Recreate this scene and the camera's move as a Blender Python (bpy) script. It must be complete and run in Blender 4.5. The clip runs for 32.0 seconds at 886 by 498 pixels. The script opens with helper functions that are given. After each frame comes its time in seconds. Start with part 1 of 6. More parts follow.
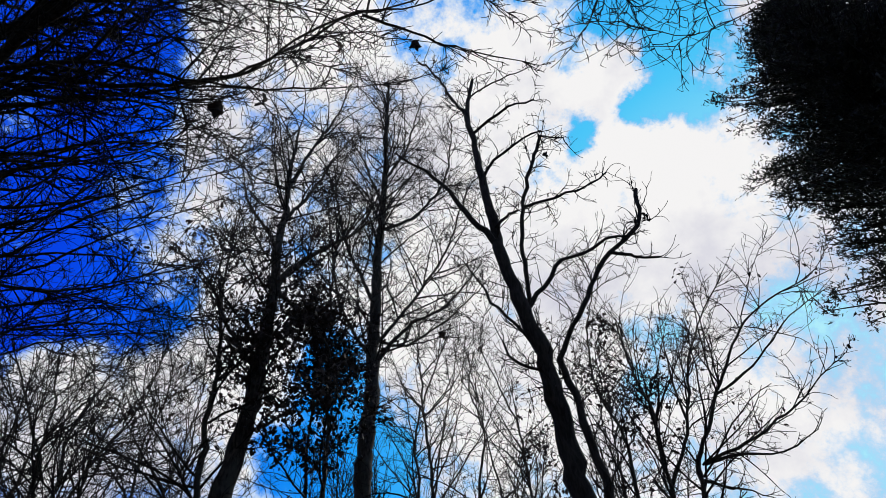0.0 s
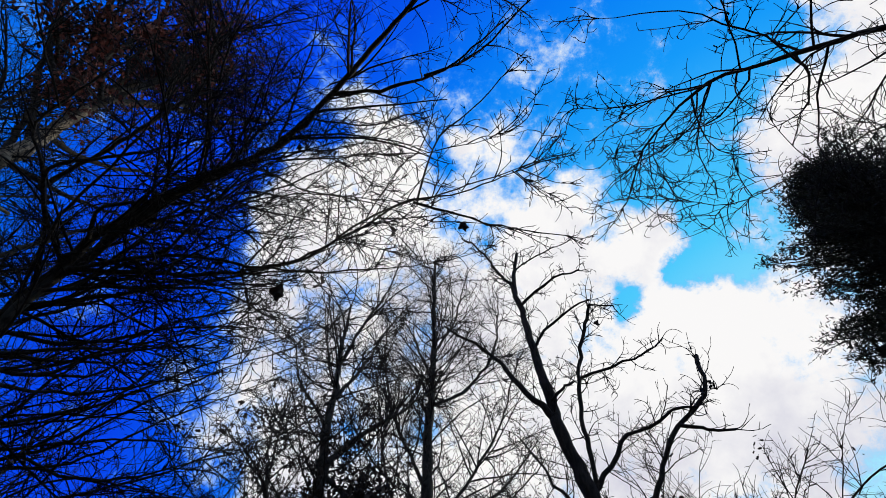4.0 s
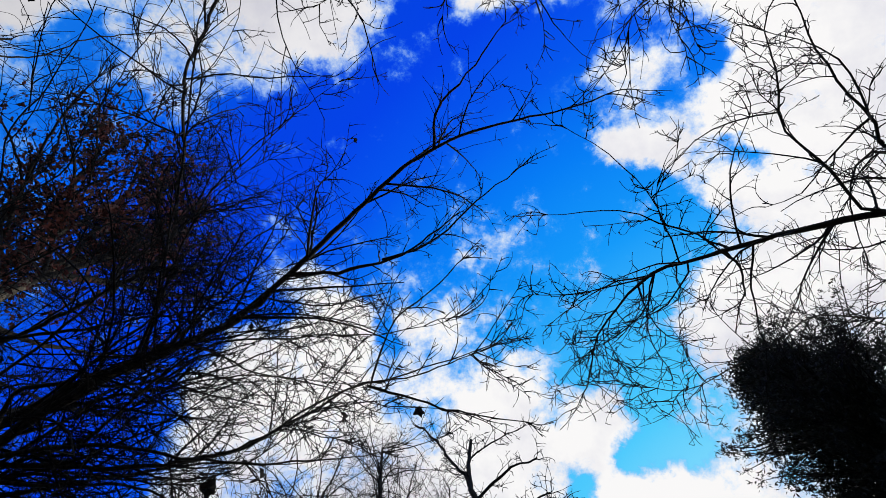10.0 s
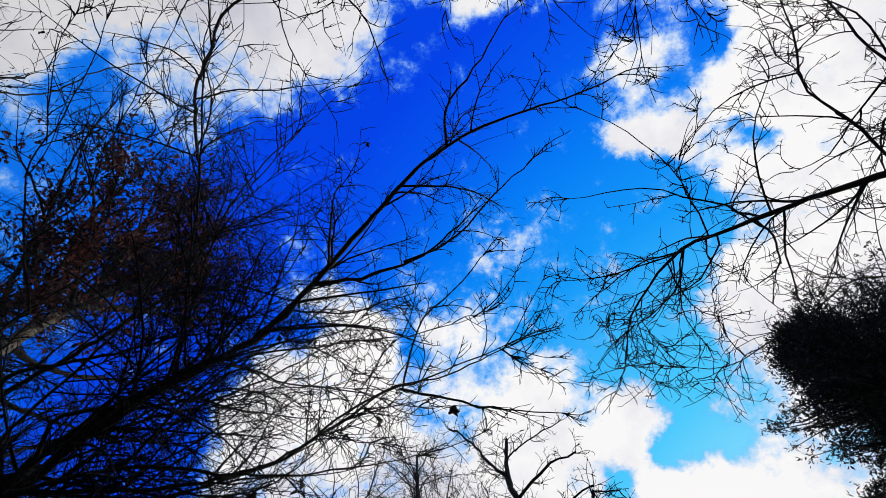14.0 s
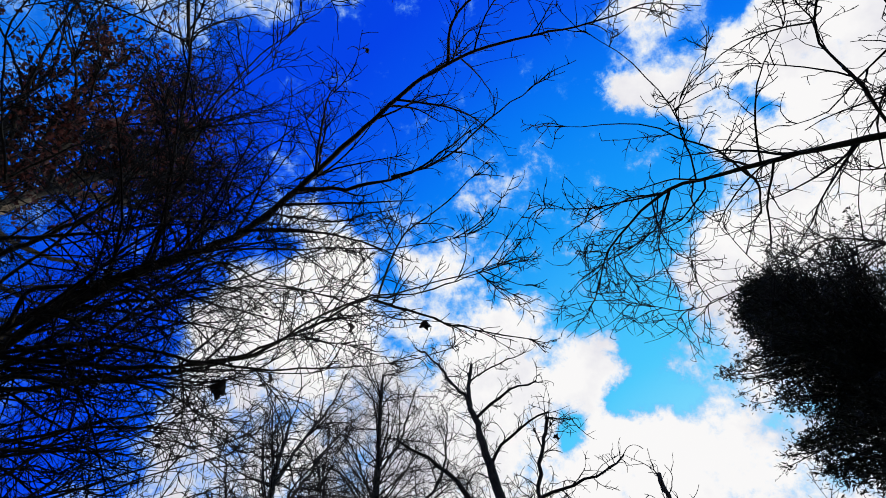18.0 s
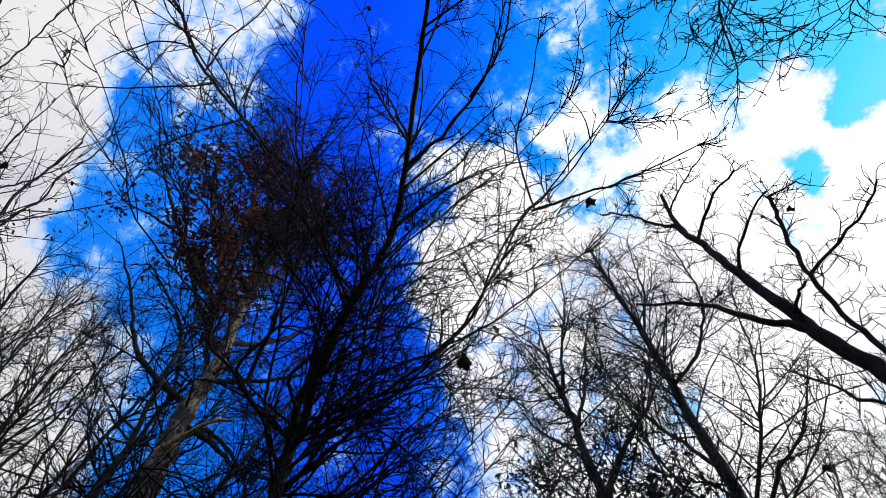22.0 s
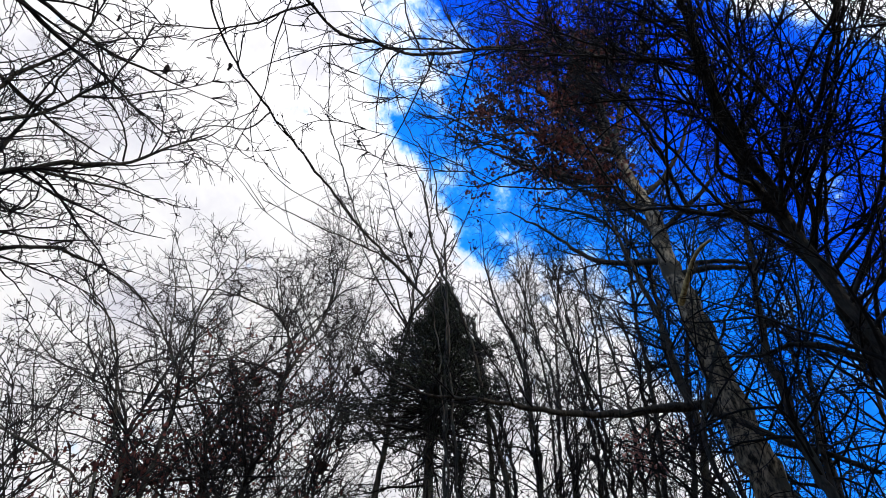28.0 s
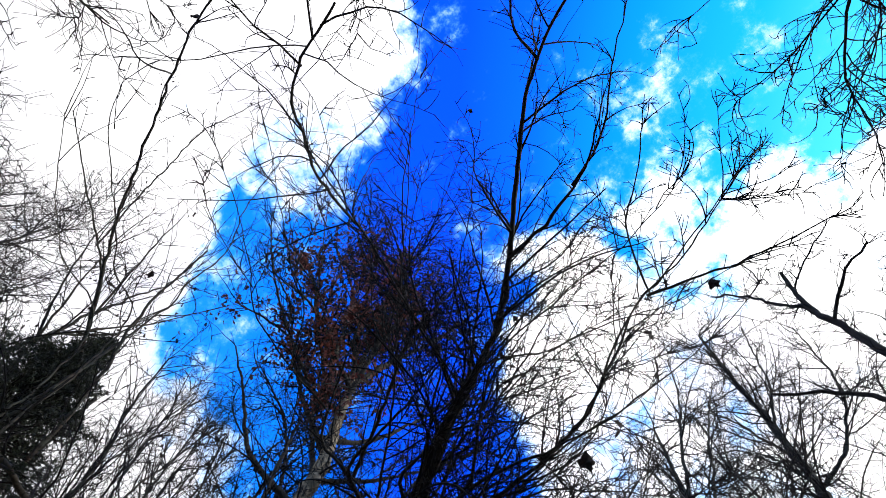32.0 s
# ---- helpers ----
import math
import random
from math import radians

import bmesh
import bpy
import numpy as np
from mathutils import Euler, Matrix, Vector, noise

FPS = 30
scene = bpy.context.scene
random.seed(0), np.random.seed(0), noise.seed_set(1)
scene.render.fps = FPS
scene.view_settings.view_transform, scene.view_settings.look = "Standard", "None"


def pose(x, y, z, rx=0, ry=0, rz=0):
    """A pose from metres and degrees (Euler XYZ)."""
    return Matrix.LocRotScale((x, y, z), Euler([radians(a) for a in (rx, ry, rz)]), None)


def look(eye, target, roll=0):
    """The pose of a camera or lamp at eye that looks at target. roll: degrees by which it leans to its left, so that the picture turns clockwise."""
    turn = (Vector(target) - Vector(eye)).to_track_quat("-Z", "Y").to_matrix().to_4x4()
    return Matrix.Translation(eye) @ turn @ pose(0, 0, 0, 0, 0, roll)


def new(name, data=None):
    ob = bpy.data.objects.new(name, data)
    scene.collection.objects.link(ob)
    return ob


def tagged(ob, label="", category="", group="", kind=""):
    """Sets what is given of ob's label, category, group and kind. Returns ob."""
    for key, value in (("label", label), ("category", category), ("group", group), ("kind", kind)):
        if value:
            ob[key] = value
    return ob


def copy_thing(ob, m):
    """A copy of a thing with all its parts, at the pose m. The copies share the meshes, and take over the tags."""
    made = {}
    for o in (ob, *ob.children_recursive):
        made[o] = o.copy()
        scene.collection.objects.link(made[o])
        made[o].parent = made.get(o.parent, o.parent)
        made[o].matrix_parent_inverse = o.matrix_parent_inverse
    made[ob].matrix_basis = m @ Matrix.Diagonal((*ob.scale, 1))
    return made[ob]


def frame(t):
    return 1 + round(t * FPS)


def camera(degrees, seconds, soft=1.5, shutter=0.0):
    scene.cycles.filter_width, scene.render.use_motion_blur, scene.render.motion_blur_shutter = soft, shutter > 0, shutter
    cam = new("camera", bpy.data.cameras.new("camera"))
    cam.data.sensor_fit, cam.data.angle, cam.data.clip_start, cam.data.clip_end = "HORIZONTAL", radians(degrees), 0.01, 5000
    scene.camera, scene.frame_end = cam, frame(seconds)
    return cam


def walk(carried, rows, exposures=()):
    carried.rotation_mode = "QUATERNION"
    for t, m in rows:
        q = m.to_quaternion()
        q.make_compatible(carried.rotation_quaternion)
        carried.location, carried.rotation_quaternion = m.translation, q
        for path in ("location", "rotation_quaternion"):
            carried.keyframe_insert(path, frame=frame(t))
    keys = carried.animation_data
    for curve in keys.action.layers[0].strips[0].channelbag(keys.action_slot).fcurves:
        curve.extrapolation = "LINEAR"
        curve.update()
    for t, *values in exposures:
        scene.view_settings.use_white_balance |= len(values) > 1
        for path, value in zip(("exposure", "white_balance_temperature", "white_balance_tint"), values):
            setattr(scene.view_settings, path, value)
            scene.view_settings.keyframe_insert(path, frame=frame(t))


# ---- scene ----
cam = camera(76.8, 32.0, soft=0.45)
# seconds, place in metres, turn in degrees
ROWS = [
    (0, 0.111, -0.036, 1.470, 135.49, 4.86, 4.92),
    (0.5, 0.129, -0.057, 1.507, 139.91, 4.37, 8.54),
    (1, 0.124, -0.067, 1.527, 142.39, 3.61, 9.78),
    (1.5, 0.103, -0.067, 1.531, 144.51, 3.14, 11.00),
    (2, 0.099, -0.081, 1.517, 147.01, 2.94, 11.34),
    (2.5, 0.086, -0.077, 1.506, 149.53, 2.60, 11.24),
    (4.5, 0.046, -0.078, 1.461, 153.34, 2.16, 7.71),
    (5, 0.042, -0.080, 1.451, 153.26, 1.99, 4.36),
    (5.5, 0.047, -0.083, 1.475, 153.74, 2.27, -2.16),
    (6, 0.060, -0.096, 1.525, 157.33, 3.44, -3.56),
    (6.5, 0.064, -0.108, 1.559, 161.86, 4.97, 0.65),
    (7, 0.057, -0.098, 1.568, 164.63, 5.80, 3.54),
    (7.5, 0.064, -0.104, 1.591, 166.79, 6.11, 3.32),
    (8, 0.060, -0.108, 1.603, 168.96, 6.40, 2.88),
    (8.5, 0.033, -0.096, 1.580, 170.69, 6.49, 3.61),
    (9, 0.023, -0.117, 1.585, 172.26, 6.80, 4.43),
    (9.5, -0.008, -0.133, 1.557, 172.35, 7.01, 4.46),
    (10, -0.039, -0.107, 1.531, 171.22, 7.09, 6.95),
    (10.5, -0.061, -0.047, 1.531, 167.99, 6.82, 5.61),
    (11, -0.069, 0.020, 1.535, 164.90, 6.47, 4.22),
    (11.5, -0.075, 0.050, 1.549, 164.80, 6.63, 4.82),
    (12, -0.053, 0.056, 1.578, 165.58, 6.74, 6.43),
    (12.5, -0.067, 0.048, 1.585, 167.27, 6.49, 7.81),
    (13, -0.071, 0.038, 1.590, 169.43, 6.31, 9.51),
    (13.5, -0.080, 0.020, 1.584, 171.61, 6.09, 10.89),
    (14, -0.115, 0.003, 1.573, 172.51, 6.12, 11.84),
    (14.5, -0.129, -0.001, 1.588, 172.21, 6.07, 12.04),
    (15, -0.140, 0.014, 1.576, 169.45, 5.67, 10.75),
    (15.5, -0.154, 0.081, 1.521, 163.67, 4.91, 7.24),
    (17.5, -0.155, 0.174, 1.521, 163.35, 6.18, 2.63),
    (18, -0.157, 0.174, 1.525, 165.10, 6.48, 4.99),
    (18.5, -0.136, 0.136, 1.535, 165.36, 6.39, 5.32),
    (19, -0.095, 0.078, 1.546, 164.94, 6.09, 6.21),
    (19.5, -0.053, 0.039, 1.563, 164.38, 6.06, 7.95),
    (20, 0.010, 0.026, 1.577, 163.71, 6.17, 11.32),
    (20.5, 0.108, 0.056, 1.584, 163.26, 6.23, 19.33),
    (21, 0.150, 0.092, 1.606, 161.72, 5.85, 29.38),
    (21.5, 0.139, 0.097, 1.631, 160.34, 4.57, 37.57),
    (22, 0.096, 0.090, 1.669, 157.77, 2.27, 45.38),
    (22.5, 0.093, 0.106, 1.666, 156.56, 1.34, 50.76),
    (23, 0.093, 0.098, 1.696, 155.84, -2.20, 61.59),
    (23.5, 0.084, 0.107, 1.730, 153.85, -3.62, 80.80),
    (24, 0.079, 0.099, 1.741, 152.02, -4.82, 91.95),
    (24.5, 0.068, 0.077, 1.752, 150.87, -4.72, 96.99),
    (25, 0.059, 0.069, 1.772, 149.24, -4.91, 100.08),
    (25.5, 0.039, 0.059, 1.741, 147.63, -4.42, 102.01),
    (27.5, 0.004, 0.038, 1.729, 142.45, -2.93, 107.39),
    (28, -0.017, 0.024, 1.711, 142.03, -3.25, 107.61),
    (28.5, -0.016, -0.009, 1.717, 141.67, -3.49, 107.47),
    (29, -0.030, 0.019, 1.713, 141.35, -3.16, 108.94),
    (29.5, -0.054, 0.065, 1.716, 141.01, -2.86, 111.26),
    (30, -0.055, 0.046, 1.714, 140.62, -2.78, 112.22),
    (30.5, -0.024, -0.048, 1.702, 140.11, -2.56, 111.49),
    (31, -0.090, -0.161, 1.633, 143.55, -7.40, 103.33),
    (31.5, -0.119, -0.132, 1.679, 154.60, -10.08, 76.96),
    (32, -0.106, -0.106, 1.680, 167.03, -5.16, 50.30),
]
walk(cam, [(t, pose(x, y, z, rx, ry, rz)) for t, x, y, z, rx, ry, rz in ROWS],
     [(0, -0.06), (1.2, 0.0), (20.6, 0.0), (21.4, 0.15), (22, 0.35), (23, 0.6), (25, 0.72), (28, 0.72), (30.5, 0.72), (31.3, 0.8), (32, 1.05)])

# ---------------------------------------------------------------- sky and sun
SUNWARD = Vector((0.527, 0.739, 0.420)).normalized()
world = bpy.data.worlds.new("sky")
scene.world = world
world.use_nodes = True
WN, WL = world.node_tree.nodes, world.node_tree.links
WN.clear()


def wnode(kind, **values):
    n = WN.new(kind)
    for k, v in values.items():
        n.inputs[int(k[1:])].default_value = v
    return n


def wmath(op, a, b=None):
    n = WN.new("ShaderNodeMath")
    n.operation = op
    for i, v in enumerate((a, b)):
        if v is None:
            continue
        if isinstance(v, (int, float)):
            n.inputs[i].default_value = v
        else:
            WL.new(v, n.inputs[i])
    return n.outputs[0]


def wdot(vec, way):
    n = WN.new("ShaderNodeVectorMath")
    n.operation = "DOT_PRODUCT"
    WL.new(vec, n.inputs[0])
    n.inputs[1].default_value = way
    return n.outputs["Value"]


def sky_noise(vec, scale, detail, rough):
    n = WN.new("ShaderNodeTexNoise")
    n.inputs["Scale"].default_value = scale
    n.inputs["Detail"].default_value = detail
    n.inputs["Roughness"].default_value = rough
    WL.new(vec, n.inputs["Vector"])
    return n


coord = WN.new("ShaderNodeTexCoord").outputs["Generated"]
warp_noise = sky_noise(coord, 14.0, 6.0, 0.62)
shift = WN.new("ShaderNodeVectorMath")
shift.operation = "MULTIPLY_ADD"
WL.new(warp_noise.outputs["Color"], shift.inputs[0])
shift.inputs[1].default_value = (0.09, 0.09, 0.09)
offset = WN.new("ShaderNodeVectorMath")
offset.operation = "SUBTRACT"
WL.new(coord, offset.inputs[0])
offset.inputs[1].default_value = (0.045, 0.045, 0.045)
WL.new(offset.outputs[0], shift.inputs[2])
straight = WN.new("ShaderNodeVectorMath")
straight.operation = "NORMALIZE"
WL.new(shift.outputs[0], straight.inputs[0])
bent = straight.outputs[0]

# banks of cloud (+) and of clear sky (-): direction, width in radians, weight
banks = []


def bank(way, width, weight):
    banks.append((Vector(way).normalized(), width, weight))


bank((0.071, 0.021, 0.997), 0.3, -0.49)
bank((-0.373, -0.608, 0.701), 0.3, 0.48)
bank((-0.766, -0.349, 0.540), 0.3, 0.48)
bank((0.154, 0.751, 0.642), 0.3, 0.57)
bank((-0.581, 0.242, 0.777), 0.3, -0.31)
bank((-0.438, 0.086, 0.895), 0.3, -0.18)
bank((-0.222, 0.355, 0.908), 0.15, 0.55)
bank((-0.048, -0.326, 0.944), 0.15, 0.50)
bank((-0.290, 0.618, 0.731), 0.15, 0.20)
bank((-0.780, -0.020, 0.625), 0.15, 0.38)
bank((0.191, -0.112, 0.975), 0.15, -0.20)
bank((-0.643, 0.485, 0.592), 0.15, -0.38)
bank((0.166, 0.457, 0.874), 0.15, 0.32)
bank((-0.439, 0.743, 0.505), 0.15, 0.31)
bank((-0.507, -0.752, 0.421), 0.15, 0.34)
bank((-0.483, -0.331, 0.811), 0.15, 0.27)
bank((-0.003, -0.659, 0.752), 0.15, 0.42)
bank((-0.826, 0.196, 0.529), 0.15, -0.28)
bank((0.656, 0.280, 0.701), 0.15, 0.39)
bank((-0.115, -0.419, 0.901), 0.15, 0.29)
bank((-0.833, 0.306, 0.460), 0.15, -0.25)
bank((-0.170, 0.909, 0.382), 0.15, -0.31)
bank((0.697, 0.041, 0.716), 0.15, 0.39)
bank((0.674, -0.172, 0.719), 0.15, 0.32)
bank((0.217, -0.002, 0.976), 0.15, 0.17)
bank((-0.329, 0.221, 0.918), 0.085, -0.22)
bank((-0.644, 0.418, 0.641), 0.085, 0.10)
bank((0.176, 0.738, 0.652), 0.085, -0.11)
bank((0.157, 0.482, 0.862), 0.085, 0.04)
bank((-0.503, -0.134, 0.854), 0.085, -0.32)
bank((-0.613, 0.671, 0.417), 0.085, 0.28)
bank((0.175, 0.263, 0.949), 0.085, 0.10)
bank((0.571, 0.270, 0.775), 0.085, 0.12)
bank((-0.656, -0.629, 0.416), 0.085, 0.17)
bank((-0.634, -0.211, 0.744), 0.085, 0.20)
bank((0.439, 0.180, 0.880), 0.085, -0.39)
bank((-0.482, -0.512, 0.712), 0.085, -0.06)
bank((-0.745, 0.133, 0.654), 0.085, -0.16)
bank((-0.202, -0.735, 0.647), 0.085, 0.20)
bank((0.372, 0.355, 0.858), 0.085, -0.46)
bank((-0.300, -0.766, 0.568), 0.085, 0.12)
bank((-0.020, 0.876, 0.482), 0.085, 0.27)
bank((0.383, 0.560, 0.734), 0.085, 0.46)
bank((0.628, -0.156, 0.763), 0.085, 0.14)
bank((0.359, 0.835, 0.417), 0.085, 0.04)
bank((-0.330, -0.327, 0.886), 0.085, 0.27)
bank((0.425, 0.465, 0.777), 0.085, -0.18)
bank((-0.265, 0.834, 0.484), 0.085, -0.24)
bank((-0.441, 0.375, 0.816), 0.085, -0.14)
bank((-0.709, -0.549, 0.443), 0.085, 0.10)
bank((-0.178, -0.065, 0.982), 0.085, -0.23)
bank((0.416, 0.686, 0.597), 0.085, 0.23)
bank((-0.131, 0.763, 0.633), 0.085, 0.16)
bank((-0.881, 0.085, 0.465), 0.085, 0.58)
bank((-0.440, 0.435, 0.786), 0.085, -0.12)
bank((-0.482, 0.630, 0.609), 0.085, -0.19)
bank((0.357, 0.044, 0.933), 0.085, -0.39)
bank((0.021, 0.615, 0.788), 0.085, 0.07)
bank((0.571, 0.330, 0.752), 0.085, 0.14)
bank((-0.154, -0.594, 0.789), 0.085, 0.11)
bank((0.261, 0.285, 0.922), 0.085, -0.26)
bank((-0.306, 0.745, 0.593), 0.085, 0.35)
bank((0.305, -0.176, 0.936), 0.085, -0.44)
bank((-0.875, -0.064, 0.479), 0.085, 0.18)
bank((-0.283, -0.493, 0.823), 0.085, 0.13)
bank((-0.547, 0.460, 0.700), 0.085, -0.10)
bank((0.023, 0.549, 0.835), 0.085, 0.10)
bank((-0.352, -0.796, 0.492), 0.085, 0.15)
bank((0.221, 0.842, 0.492), 0.085, 0.07)
bank((-0.294, 0.004, 0.956), 0.085, -0.12)
bank((-0.197, 0.090, 0.976), 0.085, -0.04)
bank((-0.185, -0.228, 0.956), 0.085, 0.10)
bank((0.456, 0.572, 0.682), 0.085, 0.16)
bank((-0.200, 0.837, 0.509), 0.085, -0.38)
bank((0.467, 0.808, 0.359), 0.085, 0.22)
bank((-0.851, -0.235, 0.470), 0.085, 0.13)
bank((0.135, 0.791, 0.597), 0.085, -0.07)
bank((-0.396, -0.177, 0.901), 0.055, -0.23)
bank((-0.356, 0.482, 0.801), 0.055, 0.18)
bank((0.310, 0.792, 0.525), 0.055, -0.63)
bank((-0.669, -0.112, 0.735), 0.055, 0.24)
bank((-0.114, 0.702, 0.703), 0.055, -0.13)
bank((-0.806, 0.282, 0.520), 0.055, 0.15)
bank((-0.653, 0.565, 0.504), 0.055, -0.18)
bank((0.168, 0.564, 0.809), 0.055, -0.05)
bank((0.359, 0.835, 0.417), 0.055, 0.07)
bank((-0.093, 0.341, 0.935), 0.055, 0.29)
bank((0.440, 0.375, 0.816), 0.055, -0.10)
bank((-0.344, -0.081, 0.936), 0.055, -0.17)
bank((0.576, -0.043, 0.816), 0.055, 0.30)
bank((-0.264, -0.155, 0.952), 0.055, 0.21)
bank((-0.328, 0.378, 0.866), 0.055, 0.31)
bank((0.442, 0.022, 0.897), 0.055, 0.08)
bank((-0.530, 0.618, 0.580), 0.055, -0.25)
bank((-0.371, 0.840, 0.396), 0.055, 0.23)
bank((-0.156, 0.180, 0.971), 0.055, 0.40)
bank((-0.074, -0.368, 0.927), 0.055, -0.23)
bank((-0.107, 0.261, 0.959), 0.055, 0.19)
bank((0.620, 0.115, 0.776), 0.055, 0.26)
bank((-0.586, -0.066, 0.808), 0.055, -0.23)
bank((-0.795, -0.110, 0.597), 0.055, -0.09)
bank((-0.729, -0.240, 0.641), 0.055, 0.10)
bank((-0.592, -0.153, 0.791), 0.055, -0.19)
bank((-0.525, 0.765, 0.372), 0.055, 0.16)
bank((0.222, 0.069, 0.973), 0.055, -0.15)
bank((-0.658, 0.110, 0.745), 0.055, -0.13)
bank((0.222, -0.255, 0.941), 0.055, 0.61)
bank((0.177, 0.376, 0.910), 0.038, 0.50)
bank((-0.431, 0.518, 0.739), 0.038, -0.14)
bank((-0.233, 0.256, 0.938), 0.038, 0.13)
bank((0.286, -0.156, 0.946), 0.038, 0.25)
bank((0.573, 0.068, 0.817), 0.038, -1.15)
bank((0.201, 0.066, 0.977), 0.038, -0.03)
bank((0.149, 0.159, 0.976), 0.038, 0.30)
bank((0.505, -0.044, 0.862), 0.038, -0.17)
bank((0.244, 0.351, 0.904), 0.038, -0.17)
bank((-0.071, 0.159, 0.985), 0.038, -0.28)
bank((0.238, 0.461, 0.855), 0.038, -0.17)
bank((0.314, 0.801, 0.510), 0.038, 0.13)
bank((-0.620, 0.594, 0.512), 0.038, -0.32)
bank((0.101, -0.232, 0.967), 0.038, -0.37)
bank((0.421, 0.495, 0.760), 0.038, -0.51)
bank((-0.097, 0.921, 0.378), 0.038, -0.17)
bank((-0.108, -0.224, 0.969), 0.038, 0.17)
bank((0.349, -0.042, 0.936), 0.038, -0.22)
bank((-0.287, -0.263, 0.921), 0.038, -0.17)
bank((0.284, 0.393, 0.874), 0.038, -0.35)
bank((0.022, 0.312, 0.950), 0.038, 0.32)
bank((0.264, 0.549, 0.793), 0.038, -0.91)
bank((0.527, 0.047, 0.848), 0.038, -0.42)
bank((0.222, 0.517, 0.827), 0.038, -0.25)
bank((0.525, 0.700, 0.484), 0.038, -0.17)
bank((0.472, 0.378, 0.797), 0.038, -0.09)
bank((0.582, -0.104, 0.807), 0.038, 0.21)
bank((-0.132, 0.691, 0.711), 0.038, -0.10)
bank((0.496, 0.326, 0.804), 0.038, 0.49)
bank((0.491, 0.131, 0.861), 0.038, -0.35)
bank((-0.765, 0.107, 0.635), 0.038, -0.22)
bank((0.024, 0.462, 0.887), 0.038, -0.25)
bank((-0.200, 0.296, 0.934), 0.038, -0.24)
bank((0.626, 0.018, 0.779), 0.038, 0.10)
bank((-0.350, 0.437, 0.828), 0.038, 0.17)
bank((-0.568, -0.155, 0.809), 0.038, -0.14)
bank((-0.349, 0.727, 0.592), 0.038, -0.14)
bank((0.558, -0.172, 0.812), 0.038, 0.30)
bank((0.526, 0.260, 0.810), 0.038, 0.36)
bank((-0.221, 0.792, 0.569), 0.038, -0.50)
bank((-0.127, 0.153, 0.980), 0.038, 0.14)
bank((-0.113, 0.811, 0.574), 0.038, 0.22)
bank((0.602, 0.062, 0.796), 0.038, 0.38)
bank((-0.484, 0.700, 0.525), 0.038, 0.18)
bank((0.300, 0.830, 0.471), 0.038, -0.34)
bank((-0.246, 0.197, 0.949), 0.038, -0.22)
bank((-0.063, 0.306, 0.950), 0.038, 0.37)
bank((-0.088, 0.418, 0.904), 0.038, 0.24)
bank((0.622, 0.091, 0.778), 0.038, -0.17)
bank((0.132, 0.354, 0.926), 0.038, -0.51)
bank((0.221, 0.329, 0.918), 0.038, 0.20)
bank((0.089, 0.876, 0.474), 0.038, 0.09)
bank((-0.046, 0.129, 0.991), 0.038, 0.23)
bank((-0.375, 0.644, 0.667), 0.038, 0.24)
bank((-0.486, -0.790, 0.375), 0.038, 0.16)
bank((-0.042, -0.111, 0.993), 0.038, -0.20)
bank((-0.472, 0.597, 0.648), 0.038, 0.18)
bank((-0.317, 0.274, 0.908), 0.038, -0.30)
bank((0.354, 0.475, 0.806), 0.038, 0.42)
bank((0.223, 0.569, 0.792), 0.038, 0.16)
bank((-0.024, 0.466, 0.885), 0.038, 0.20)
bank((-0.197, 0.482, 0.853), 0.038, -0.13)
bank((-0.454, -0.263, 0.851), 0.038, 0.28)
bank((-0.698, -0.026, 0.716), 0.038, 0.21)
bank((-0.389, 0.545, 0.743), 0.038, 0.22)
bank((-0.579, 0.599, 0.553), 0.038, -0.24)
bank((-0.381, 0.464, 0.800), 0.038, 0.32)
bank((-0.387, -0.302, 0.871), 0.038, 0.12)
bank((-0.599, 0.622, 0.504), 0.038, 0.39)
bank((0.551, 0.087, 0.830), 0.038, 0.90)
bank((-0.419, -0.065, 0.906), 0.038, -0.13)
bank((0.514, 0.170, 0.841), 0.038, -0.19)
bank((-0.820, 0.058, 0.570), 0.038, 0.39)
bank((-0.176, 0.262, 0.949), 0.038, 0.14)
bank((-0.518, -0.064, 0.853), 0.038, 0.16)
bank((-0.242, 0.129, 0.962), 0.038, -0.11)
bank((-0.546, 0.545, 0.637), 0.038, -0.15)
bank((-0.405, -0.206, 0.891), 0.038, -0.10)
bank((0.196, -0.197, 0.961), 0.038, -0.19)
bank((-0.371, 0.783, 0.499), 0.038, 0.15)
bank((0.352, 0.505, 0.788), 0.038, -1.10)
bank((0.422, 0.065, 0.904), 0.038, -0.38)
bank((-0.308, 0.685, 0.660), 0.038, 0.11)
bank((-0.196, 0.110, 0.975), 0.038, -0.08)
bank((0.328, 0.589, 0.739), 0.038, -0.32)
bank((0.309, 0.530, 0.790), 0.038, 0.21)
bank((-0.588, 0.028, 0.808), 0.038, -0.11)
bank((0.442, 0.022, 0.897), 0.038, 0.33)
bank((-0.372, 0.325, 0.870), 0.038, -0.41)
bank((0.479, 0.721, 0.501), 0.038, -0.38)
bank((0.267, 0.809, 0.524), 0.038, 0.38)
bank((0.491, 0.759, 0.428), 0.038, 0.13)
bank((-0.529, -0.242, 0.813), 0.038, 0.41)
bank((-0.069, -0.201, 0.977), 0.038, 0.35)
bank((0.440, 0.375, 0.816), 0.038, -0.06)
bank((0.440, 0.772, 0.459), 0.038, 0.11)
bank((-0.332, 0.332, 0.883), 0.038, 0.19)
bank((0.418, -0.089, 0.904), 0.038, 0.14)
bank((0.063, 0.289, 0.955), 0.038, 0.21)
bank((0.065, 0.481, 0.874), 0.038, 0.16)
